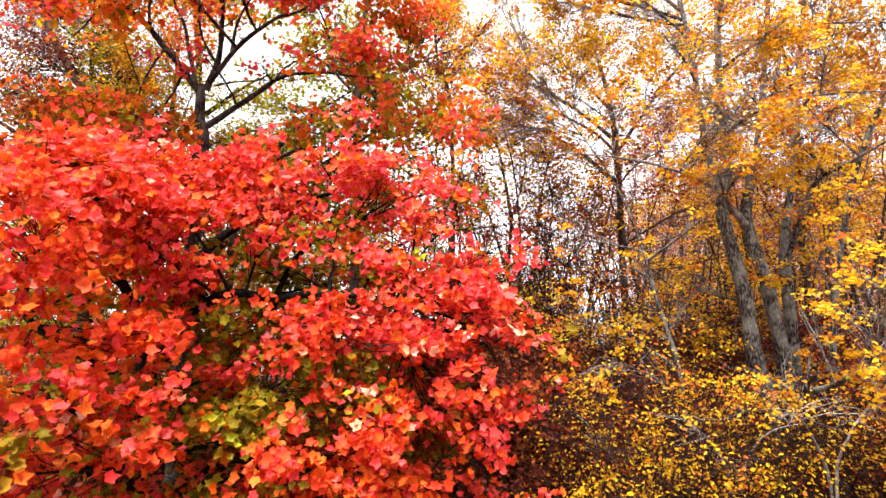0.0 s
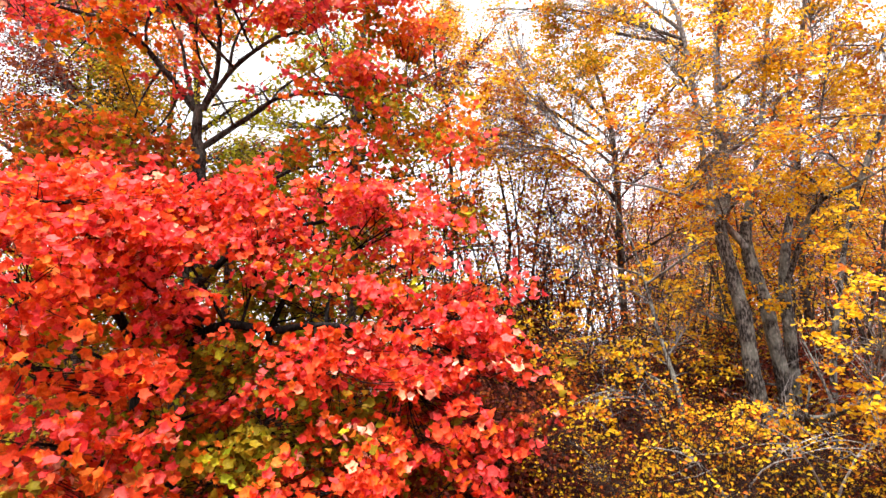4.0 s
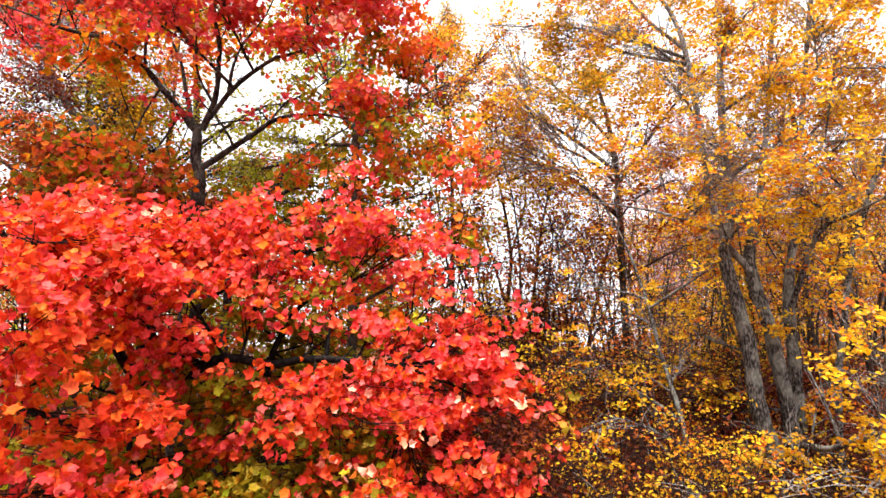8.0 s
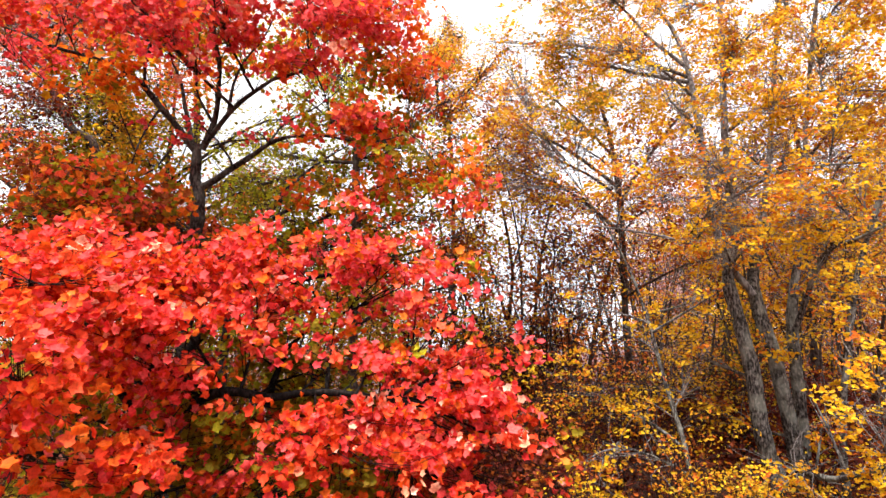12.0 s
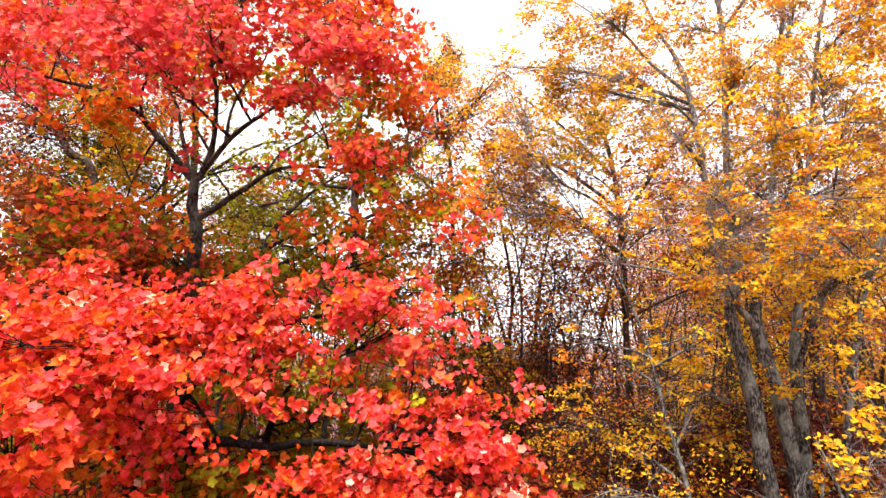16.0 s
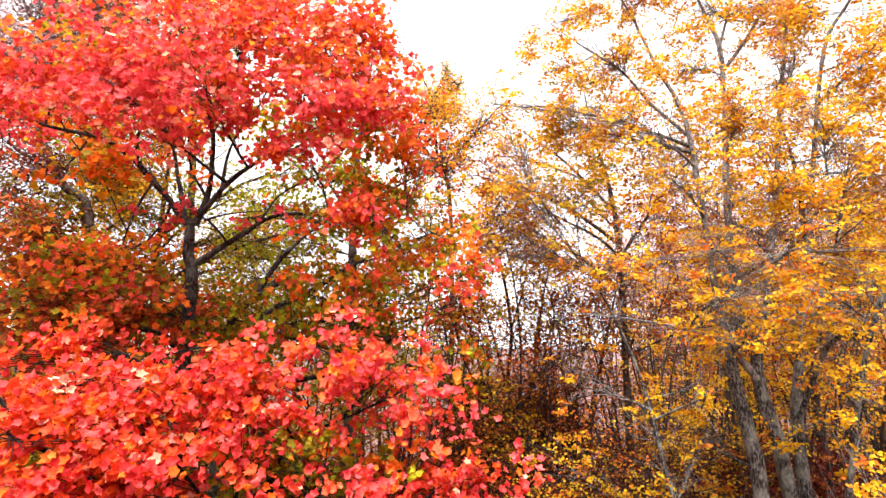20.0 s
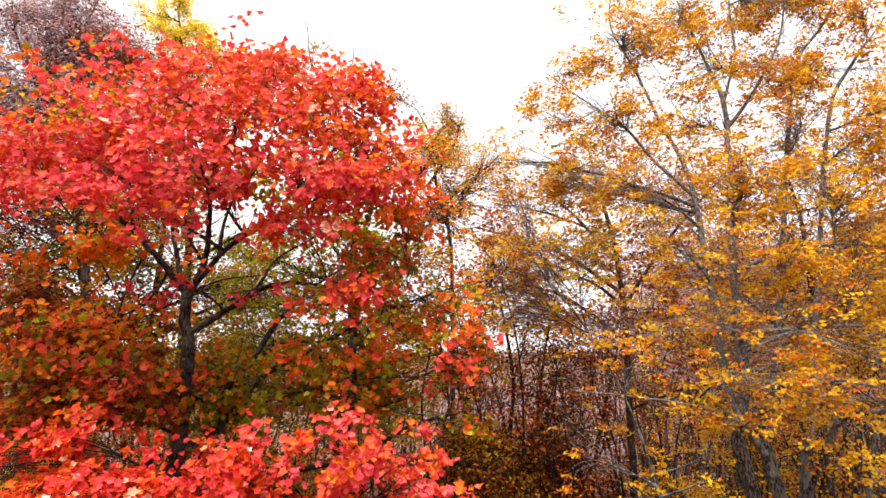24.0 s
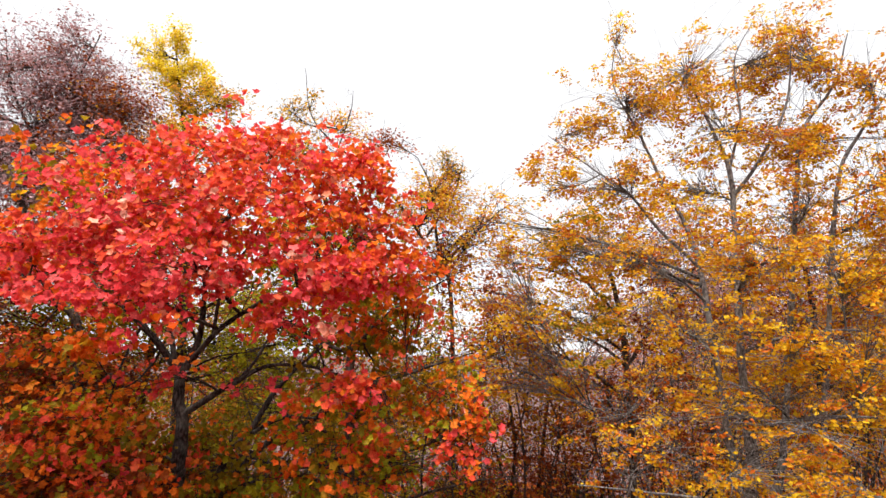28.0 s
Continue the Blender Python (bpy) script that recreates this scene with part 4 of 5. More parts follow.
BEECH_FRONT = [
    (4.8, 8.4, 5.95, 0.93, 0.78, 0.38, 670, 'gold'),
    (5.76, 8.4, 5.14, 0.76, 0.69, 0.42, 670, 'gold'),
    (3.94, 8.6, 5.01, 0.61, 0.61, 0.43, 400, 'gold'),
    (5.39, 8.8, 6.96, 0.97, 0.82, 0.44, 570, 'gold'),
    (6.39, 8.4, 6.79, 0.68, 0.67, 0.51, 510, 'gold'),
    (5.21, 8.2, 3.58, 0.41, 0.48, 0.33, 120, 'moss'),
    (4.55, 8.6, 6.7, 0.9, 0.7, 0.3, 1100, 'honey'),
    (5.3, 8.3, 6.2, 0.8, 0.7, 0.25, 1000, 'gold'),
    (4.4, 8.7, 5.75, 0.8, 0.6, 0.2, 700, 'honey'),
    (5.9, 8.6, 5.85, 0.7, 0.6, 0.3, 800, 'gold'),
    (4.9, 8.9, 7.6, 1.1, 0.7, 0.3, 1100, 'gold'),
    (5.6, 8.9, 4.5, 0.6, 0.5, 0.25, 400, 'gold'),
    (4.5, 10.0, 4.2, 0.7, 0.5, 0.5, 700, 'gold'),
    (5.0, 10.2, 3.2, 0.8, 0.5, 0.4, 700, 'honey'),
    (6.4, 9.4, 4.2, 0.5, 0.4, 0.5, 500, 'gold'),
]

tree("beech_tree", "golden beech with several pale grey stems and sparse leaves", "tree", "grey", BEECH_STEMS, BEECH_CROWN + BEECH_MIDDLE + BEECH_LOW + BEECH_SKIRT + BEECH_FRONT, OVAL, 0.073, 37, single=300, clump=16, spread=0.85, twig=1.0, gaps=0.54, bare=0.6, loose=1.5, stout=1.2, shoots=2.6, fine_bark="silver", tuft=1.55, arm_leaves=45, limb_bark="silver", flat=0.4, unrest=0.6)

# ---- a second beech standing behind the first ----
BACK_BEECH_STEMS = [
    [(4.36, 13.5, -0.1, 0.104), (4.36, 13.5, 5.72, 0.08), (4.36, 13.5, 7.88, 0.07), (4.22, 13.6, 9.63, 0.055), (3.91, 13.7, 11.05, 0.03), (3.72, 13.8, 12.4, 0.012)],
    [(4.36, 13.5, 7.88, 0.05), (5.36, 13.4, 9.33, 0.04), (6.52, 13.3, 10.69, 0.03), (7.56, 13.3, 11.53, 0.015)],
    [(4.23, 13.5, 9.07, 0.045), (3.15, 13.6, 10.32, 0.03), (2.06, 13.6, 11.18, 0.015)],
    [(8.44, 13, -0.1, 0.104), (8.44, 13, 5.81, 0.08), (8.59, 13, 8.01, 0.07), (8.55, 13, 9.83, 0.05), (8.3, 13, 11.18, 0.02)],
]

BACK_BEECH_CROWN = [
    (0.72, 12.5, 9.51, 0.75, 0.75, 0.63, 370, 'rust'),
    (0.63, 12.2, 8.26, 0.61, 0.71, 0.74, 640, 'dusk'),
    (1.55, 13.0, 10.23, 1.05, 0.96, 0.78, 1410, 'honey'),
    (3.01, 13.5, 10.73, 1.36, 1.14, 0.81, 1580, 'honey'),
    (4.4, 13.5, 10.87, 1.49, 1.26, 0.95, 3090, 'honey'),
    (6.11, 13.3, 10.69, 1.6, 1.31, 0.94, 3280, 'honey'),
    (7.83, 13.2, 10.67, 1.59, 1.3, 0.93, 3240, 'honey'),
    (9.56, 13.0, 10.5, 1.57, 1.33, 1.05, 3600, 'honey'),
    (1.75, 12.8, 8.77, 1.16, 1.02, 0.77, 1410, 'honey'),
    (3.22, 13.0, 9.04, 1.44, 1.18, 0.78, 1780, 'honey'),
    (4.92, 13.0, 9.04, 1.44, 1.22, 0.92, 1300, 'rust'),
    (6.61, 13.0, 8.91, 1.57, 1.29, 0.92, 3140, 'honey'),
    (8.44, 13.0, 8.91, 1.57, 1.29, 0.92, 1420, 'rust'),
    (9.46, 12.5, 8.63, 1.13, 1.07, 1.01, 2950, 'honey'),
]

BACK_BEECH_LOW = [
    (8.51, 10.5, 9.51, 0.74, 0.81, 0.84, 1160, 'honey'),
    (8.09, 10.5, 8.05, 0.84, 0.84, 0.74, 1160, 'honey'),
    (7.49, 11.0, 8.04, 0.88, 0.84, 0.66, 430, 'rust'),
    (3.28, 12.5, 7.7, 1.51, 1.21, 0.6, 1000, 'honey'),
    (5.11, 12.5, 7.42, 1.63, 1.31, 0.88, 1330, 'rust'),
    (6.94, 12.5, 7.3, 1.63, 1.31, 0.88, 1600, 'honey'),
    (8.4, 12.0, 7.11, 1.45, 1.2, 0.84, 1360, 'honey'),
    (3.67, 12.0, 6.2, 1.45, 1.2, 0.6, 300, 'rust'),
    (5.73, 12.0, 6.1, 1.57, 1.27, 0.84, 750, 'rust'),
    (7.55, 12.0, 5.88, 1.57, 1.27, 0.84, 1460, 'honey'),
]

tree("beech_tree", "ochre and rust beech half hidden behind the golden one", "tree", "brown", BACK_BEECH_STEMS, BACK_BEECH_CROWN + BACK_BEECH_LOW, OVAL, 0.095, 61, clump=12, spread=0.9, twig=1.0, gaps=0.5, bare=0.8, loose=1.5, tuft=1.4, arm_leaves=40, fine_bark="silver", flat=0.4, unrest=0.6)

# ---- a bare bush with bleached twigs at the foot of the beech ----
BARE_BUSH_STEMS = [
    [(4.83, 7.4, -0.1, 0.026), (4.83, 7.4, 1.44, 0.02), (4.56, 7.2, 2.02, 0.014), (4.2, 7, 2.44, 0.008), (3.75, 6.9, 2.65, 0.004)],
    [(4.84, 7.3, -0.1, 0.026), (4.84, 7.3, 1.47, 0.02), (4.9, 7.1, 2.03, 0.014), (5.08, 7, 2.38, 0.008), (5.29, 6.9, 2.52, 0.004)],
    [(3.72, 7.6, -0.1, 0.023), (3.72, 7.6, 1.26, 0.018), (3.5, 7.5, 1.83, 0.013), (3.13, 7.4, 2.19, 0.008), (2.67, 7.3, 2.31, 0.004)],
    [(3.8, 7.6, -0.1, 0.023), (3.8, 7.6, 1.26, 0.018), (3.88, 7.4, 1.85, 0.012), (4.08, 7.2, 2.15, 0.008), (4.38, 7.1, 2.23, 0.004)],
    [(2.52, 8.4, -0.1, 0.021), (2.52, 8.4, 1.06, 0.016), (2.36, 8.3, 1.68, 0.012), (2.03, 8.2, 2.08, 0.008), (1.78, 8.1, 2.25, 0.004)],
]

BARE_BUSH_BOUGHS = [
    (4.19, 7.0, 2.31, 0.7, 0.64, 0.35, 80, 'gold'),
    (5.07, 7.0, 2.31, 0.42, 0.49, 0.35, 50, 'gold'),
    (3.12, 7.4, 2.05, 0.67, 0.63, 0.37, 80, 'gold'),
    (2.18, 8.2, 1.78, 0.66, 0.64, 0.41, 70, 'gold'),
]

tree("bare_bush", "nearly leafless bush with long bleached drooping twigs", "shrub", "bleached", BARE_BUSH_STEMS, BARE_BUSH_BOUGHS, OVAL, 0.06, 71, clump=3, twig=1.2, bare=0.9, stem_name="stem")

# ---- trees behind the maples ----
OLIVE_STEMS = [
    [(-1.82, 11.5, -0.1, 0.117), (-1.82, 11.5, 6.72, 0.09), (-1.86, 11.5, 8.03, 0.085), (-1.83, 11.6, 9.65, 0.07), (-1.75, 11.8, 10.9, 0.05), (-1.81, 12, 12.25, 0.02)],
    [(-1.84, 11.5, 8.26, 0.04), (-1.2, 11.6, 8.95, 0.03), (-0.28, 11.8, 9.55, 0.02), (0.45, 12, 9.95, 0.01)],
    [(-1.85, 11.5, 8.48, 0.04), (-2.67, 11.8, 9.43, 0.03), (-3.47, 12, 10.07, 0.02)],
]

OLIVE_BOUGHS = [
    (-2.46, 13.0, 10.91, 1.57, 1.25, 0.78, 1780, 'green'),
    (-3.84, 13.5, 9.07, 1.49, 1.22, 0.81, 1760, 'green'),
    (-1.09, 13.0, 9.04, 1.05, 0.92, 0.65, 840, 'green'),
    (-2.76, 12.5, 8.02, 1.51, 1.28, 1.01, 1100, 'green'),
    (-1.51, 12.3, 8.5, 1.24, 1.05, 0.74, 1520, 'olive'),
    (-3.9, 12.0, 7.11, 1.69, 1.33, 0.84, 1300, 'green'),
    (-1.68, 12.0, 7.11, 1.33, 1.1, 0.72, 1980, 'moss'),
    (-0.28, 12.0, 8.03, 1.09, 0.96, 0.72, 1140, 'moss'),
    (-2.47, 11.5, 6.1, 1.85, 1.41, 0.7, 2200, 'olive'),
    (-0.7, 11.5, 5.9, 1.27, 1.09, 0.7, 1700, 'verdant'),
    (-2.32, 12.5, 9.51, 1.51, 1.17, 0.63, 1380, 'green'),
    (0.43, 12.0, 6.88, 0.97, 0.93, 0.84, 560, 'rust'),
    (1.11, 12.0, 5.6, 1.0, 0.96, 0.6, 380, 'rust'),
    (-4.47, 11.5, 6.4, 1.16, 1.03, 0.81, 1940, 'olive'),
]

tree("maple_tree", "slender olive-green maple with a straight dark stem", "tree", "brown", OLIVE_STEMS, OLIVE_BOUGHS, MAPLE, 0.085, 41, gaps=0.48, shoots=2.0, tuft=1.1, unrest=0.6)

GREEN_STEMS = [
    [(-8.88, 14, -0.1, 0.104), (-8.88, 14, 7.19, 0.08), (-9.18, 14, 9.1, 0.07), (-9.45, 14, 11.11, 0.05), (-9.49, 14, 12.92, 0.03)],
    [(-7.54, 14.5, 6.89, 0.08), (-7.4, 14.5, 9.14, 0.07), (-7.36, 14.5, 11.07, 0.04), (-7.34, 14.5, 12.62, 0.02)],
]

GREEN_UPPER = [
    (-9.83, 12.0, 10.42, 0.97, 0.9, 0.72, 760, 'rust'),
    (-9.36, 12.0, 8.76, 1.09, 0.93, 0.6, 58, 'ember'),
    (-9.24, 13.0, 9.79, 1.18, 1.03, 0.78, 95, 'green'),
    (-8.11, 13.0, 11.16, 1.18, 0.99, 0.65, 600, 'green'),
    (-6.27, 13.0, 9.35, 0.78, 0.82, 0.78, 370, 'green'),
    (-5.01, 13.0, 9.06, 1.05, 0.96, 0.78, 630, 'green'),
    (-3.66, 13.0, 9.8, 1.05, 1.0, 0.92, 670, 'green'),
    (-9.89, 13.0, 11.78, 1.18, 0.99, 0.65, 600, 'green'),
    (-2.51, 13.0, 8.62, 0.92, 0.89, 0.78, 450, 'green'),
]

GREEN_BOUGHS = [
    (-8.35, 13.5, 9.68, 1.49, 1.3, 1.09, 5040, 'moss'),
    (-7.04, 13.0, 10.66, 1.18, 1.03, 0.78, 2280, 'amber'),
    (-8.23, 11.5, 8.03, 1.04, 0.93, 0.69, 2700, 'dusk'),
    (-9.63, 13.0, 8.52, 1.05, 0.92, 0.65, 2550, 'dusk'),
    (-9.11, 12.5, 7.42, 1.26, 1.07, 0.75, 4410, 'dusk'),
    (-10.02, 13.8, 9.09, 1.11, 0.97, 0.69, 2160, 'green'),
    (-8.73, 13.8, 9.93, 1.25, 1.05, 0.69, 2430, 'green'),
    (-9.69, 14.5, 9.43, 1.6, 1.29, 0.87, 362, 'green'),
    (-10.72, 14.5, 10.61, 1.46, 1.21, 0.87, 330, 'green'),
    (-8.99, 14.5, 11.07, 1.6, 1.29, 0.87, 4350, 'green'),
    (-7.91, 14.5, 9.14, 1.75, 1.37, 0.87, 3330, 'olive'),
    (-6.3, 14.0, 8.27, 1.69, 1.33, 0.84, 3090, 'olive'),
    (-5.07, 14.0, 8.55, 1.27, 1.1, 0.84, 1980, 'green'),
    (-9.45, 14.0, 7.87, 1.69, 1.33, 0.84, 3990, 'rust'),
    (-3.92, 14.0, 8.0, 1.27, 1.14, 0.99, 2340, 'green'),
    (-7.73, 13.5, 7.49, 2.04, 1.51, 0.81, 4650, 'rust'),
]

tree("maple_tree", "yellow-green tree with fine leaves and two dark stems", "tree", "brown", GREEN_STEMS, GREEN_BOUGHS + GREEN_UPPER, OVAL, 0.095, 43, gaps=0.4, tuft=1.6, unrest=0.6)

MAROON_STEMS = [
    [(-7.96, 12.5, -0.1, 0.143), (-7.96, 12.5, 8.02, 0.11), (-8.91, 12.7, 9.53, 0.09), (-10.03, 13, 11.46, 0.07), (-10.39, 13.5, 13.5, 0.05), (-9.9, 13.8, 14.88, 0.03), (-9.34, 14, 16.8, 0.012)],
    [(-8.5, 12.6, 6.66, 0.07), (-8.99, 12.3, 7.26, 0.06), (-9.58, 12, 7.84, 0.05), (-10.39, 12, 8.34, 0.03)],
    [(-8.77, 12.7, 7.31, 0.05), (-8.13, 12.6, 7.94, 0.04), (-7.54, 12.6, 8.47, 0.02)],
    [(-10.39, 13.5, 13.5, 0.04), (-11.44, 13.8, 15.2, 0.03), (-11.97, 14, 16.8, 0.01)],
]

MAROON_BOUGHS = [
    (-11.21, 14.0, 15.8, 1.13, 0.98, 0.7, 3870, 'plum'),
    (-9.78, 14.0, 15.3, 1.27, 1.1, 0.84, 6000, 'plum'),
    (-10.67, 14.0, 14.02, 1.55, 1.3, 0.99, 9650, 'plum'),
    (-8.69, 14.0, 13.7, 0.99, 0.95, 0.84, 4100, 'plum'),
    (-10.9, 13.6, 12.49, 1.37, 1.15, 0.82, 6300, 'plum'),
    (-8.54, 14.0, 14.34, 0.92, 0.89, 0.77, 3000, 'rust'),
    (-10.2, 13.5, 12.02, 1.22, 1.07, 0.81, 4520, 'plum'),
    (-8.46, 13.5, 12.9, 1.09, 0.95, 0.68, 3110, 'rust'),
    (-12.69, 14.0, 14.49, 1.13, 1.19, 1.41, 7220, 'plum'),
    (-9.76, 14.0, 16.47, 0.7, 0.71, 0.56, 830, 'plum'),
    (-9.71, 12.5, 9.2, 1.26, 1.07, 0.6, 1500, 'maroon'),
    (-9.1, 12.3, 9.6, 1.11, 0.95, 0.5, 1300, 'maroon'),
]

tree("plum_tree", "purple-brown tree with thin leaves and twiggy top", "tree", "brown", MAROON_STEMS, MAROON_BOUGHS, SMALL, 0.09, 47, twig=1.1, gaps=0.25, bare=1.0, loose=1.7, shoots=2.0, spread=1.2, fine_bark="silver", tuft=2.2)

LEMON_STEMS = [
    [(-8.28, 18, -0.1, 0.156), (-8.28, 18, 10.46, 0.12), (-8.6, 18, 14.27, 0.09), (-8.99, 18, 16.71, 0.05), (-9.37, 18, 18.83, 0.02)],
]

LEMON_BOUGHS = [
    (-9.87, 18.0, 18.44, 0.24, 0.44, 0.54, 1040, 'lemon'),
    (-9.23, 18.0, 19.0, 0.2, 0.43, 0.58, 1040, 'lemon'),
    (-9.4, 18.0, 17.59, 0.58, 0.59, 0.4, 1840, 'lemon'),
    (-8.61, 18.0, 18.01, 0.43, 0.44, 0.18, 640, 'lemon'),
    (-10.54, 18.0, 18.65, 0.09, 0.29, 0.29, 240, 'lemon'),
    (-8.78, 18.0, 16.5, 1.09, 0.91, 0.54, 1700, 'moss'),
    (-7.23, 17.5, 16.47, 0.53, 0.65, 0.6, 1200, 'moss'),
    (-8.05, 18.0, 17.12, 0.25, 0.41, 0.4, 880, 'lemon'),
    (-8.2, 17.0, 14.88, 1.54, 1.2, 0.68, 4000, 'moss'),
]

tree("poplar_tree", "bright yellow upright crown behind the maple", "tree", "brown", LEMON_STEMS, LEMON_BOUGHS, SMALL, 0.1, 53)

BROWN_STEMS = [
    [(0.25, 15, -0.1, 0.072), (0.25, 15, 9.17, 0.055), (-0.13, 15.2, 11.05, 0.045), (-0.29, 15, 12.61, 0.035), (-0.69, 15, 13.59, 0.012)],
    [(-0.36, 15, 11.01, 0.05), (-1.62, 15, 12.77, 0.035), (-3.59, 15, 14.6, 0.02), (-3.99, 15, 16.34, 0.008)],
    [(-0.44, 15, 11.32, 0.04), (0.26, 15, 12.44, 0.03), (0.58, 15, 13.43, 0.01)],
    [(-2.92, 15, 13.93, 0.02), (-2.63, 15, 14.95, 0.015), (-2.57, 15, 15.64, 0.006)],
]

BROWN_BOUGHS = [
    (-3.77, 15.0, 15.12, 1.06, 0.82, 0.3, 220, 'moss'),
    (-4.23, 15.0, 14.69, 0.68, 0.66, 0.45, 330, 'moss'),
    (-2.94, 15.0, 14.43, 1.21, 0.99, 0.6, 800, 'honey'),
    (-1.33, 15.0, 13.93, 0.75, 0.68, 0.38, 540, 'rust'),
    (0.26, 15.0, 13.18, 0.6, 0.56, 0.27, 760, 'moss'),
    (-0.21, 15.0, 12.61, 0.9, 0.76, 0.38, 1570, 'honey'),
    (-0.5, 14.5, 11.68, 1.17, 0.97, 0.58, 1910, 'honey'),
    (0.67, 14.0, 10.97, 0.99, 0.86, 0.56, 1280, 'honey'),
    (1.26, 14.0, 11.63, 0.42, 0.47, 0.28, 140, 'rust'),
    (-3.54, 15.0, 13.59, 1.21, 0.99, 0.6, 1500, 'moss'),
    (1.59, 13.0, 11.6, 0.7, 0.6, 0.3, 200, 'honey'),
    (0.1, 14.0, 10.53, 0.84, 0.83, 0.7, 1660, 'rust'),
]

tree("hornbeam_tree", "thin brown-olive tree with a nearly bare top", "tree", "brown", BROWN_STEMS, BROWN_BOUGHS, SMALL, 0.085, 59, twig=1.6, bare=2.5, loose=1.4, shoots=2.0)

# ---- a clump of slender dark stems in the gap between the crowns ----
CLUMP_STEMS = [
    [(1.74, 13.5, -0.1, 0.072), (1.74, 13.5, 3.23, 0.055), (1.58, 13.5, 4.78, 0.05), (1.67, 13.5, 6.13, 0.042), (1.49, 13.5, 7.52, 0.03), (1.21, 13.5, 8.96, 0.012)],
    [(2.02, 13.8, -0.1, 0.065), (1.92, 13.8, 3.33, 0.05), (2.24, 13.8, 5.19, 0.042), (2.49, 13.8, 6.87, 0.03), (2.91, 13.8, 8.61, 0.012)],
    [(1.66, 13.5, 3.61, 0.045), (0.96, 13.4, 4.65, 0.038), (0.44, 13.3, 5.7, 0.026), (0.24, 13.2, 7.04, 0.01)],
    [(1.61, 13.5, 4.52, 0.03), (1.19, 13.5, 6.13, 0.024), (0.72, 13.4, 7.5, 0.01)],
    [(3.65, 14.5, -0.1, 0.065), (3.65, 14.5, 3.4, 0.05), (4.05, 14.5, 5.37, 0.042), (4.47, 14.5, 6.98, 0.025), (4.79, 14.5, 8.81, 0.01)],
    [(1.67, 13.5, 6.13, 0.03), (2.06, 13.6, 7.54, 0.02), (2.03, 13.6, 9.14, 0.008)],
]

CLUMP_BOUGHS = [
    (1.49, 12.8, 4.31, 0.77, 0.81, 0.77, 930, 'gold'),
    (1.18, 13.0, 8.13, 0.78, 0.76, 0.59, 680, 'honey'),
    (1.88, 13.3, 7.09, 0.8, 0.79, 0.67, 850, 'honey'),
    (1.04, 13.2, 6.51, 0.66, 0.67, 0.53, 460, 'honey'),
    (2.49, 13.5, 8.0, 0.81, 0.8, 0.68, 880, 'honey'),
    (3.05, 13.8, 6.34, 0.83, 0.82, 0.69, 920, 'rust'),
    (1.6, 13.0, 8.84, 0.78, 0.74, 0.52, 490, 'honey'),
    (0.62, 13.0, 5.8, 0.65, 0.67, 0.52, 460, 'ember'),
    (3.98, 14.0, 6.96, 0.84, 0.87, 0.84, 1120, 'rust'),
    (2.26, 13.5, 4.78, 0.95, 0.84, 0.54, 450, 'gold'),
    (1.29, 13.3, 4.63, 0.67, 0.68, 0.53, 320, 'moss'),
    (0.23, 13.0, 6.74, 0.52, 0.59, 0.52, 420, 'ember'),
    (1.9, 12.5, 8.6, 0.9, 0.8, 0.5, 750, 'honey'),
    (2.6, 12.8, 7.8, 0.8, 0.7, 0.5, 600, 'copper_mix'),
    (0.9, 12.5, 8.3, 0.6, 0.6, 0.5, 550, 'copper_mix'),
]

tree("hornbeam_tree", "clump of slender dark stems with thin rusty leaves", "tree", "brown", CLUMP_STEMS, CLUMP_BOUGHS, SMALL, 0.085, 67, clump=8, spread=1.6, twig=1.4, bare=2.0, loose=1.5, shoots=2.0)

# ---- thin stems and undergrowth between the big trees ----
def sapling(x, y, height, mix, leaves, seed, lean=0.0, stems=3, label="slim multi-stemmed young tree with dark stems", name="sapling", radius=0.06, low=0.4, width=1.0, bark="brown", blade=SMALL, size=0.085, bare=0.25, gaps=0.0, per_stem=4):
    rng = np.random.default_rng(seed)
    lines, boughs = [], []
    for i in range(stems):
        a, h = rng.uniform(0, 2 * math.pi), height * rng.uniform(0.75, 1.05)
        out = rng.uniform(0.1, 0.32) * width
        rows = []
        for k, t in enumerate((0.0, 0.18, 0.4, 0.65, 0.85, 1.0)):
            sway = rng.normal(0, 0.035 * h * t, 2)
            rows.append((x + lean * t * h + math.cos(a) * out * h * t ** 1.2 * 0.7 + sway[0], y + math.sin(a) * out * h * t ** 1.2 * 0.7 + sway[1], h * t - (0.1 if k == 0 else 0), radius * (1 - 0.88 * t) * rng.uniform(0.75, 1.1)))
        lines.append(rows)
        for j in range(per_stem):
            t = rng.uniform(low, 1.0)
            k = min(4, int(t * 5))
            q = np.array(rows[k]) * (1 - (t * 5 - k)) + np.array(rows[k + 1]) * (t * 5 - k)
            boughs.append((q[0] + rng.normal(0, 0.4) * width, q[1] + rng.normal(0, 0.4) * width, q[2] + 0.15, 0.55 * width, 0.55 * width, 0.4 * width, int(leaves / stems / per_stem), mix))
    return tree(name, label, "tree" if name == "sapling" else "shrub", bark, lines, boughs, blade, size, seed, stem_name="trunk" if name == "sapling" else "stem", clump=11, gaps=gaps, tuft=1.7, unrest=0.6, spread=1.6, twig=1.3, group="young trees" if name == "sapling" else "undergrowth", bare=bare, shoots=0.6, arm_leaves=45, sprays=name != "sapling")


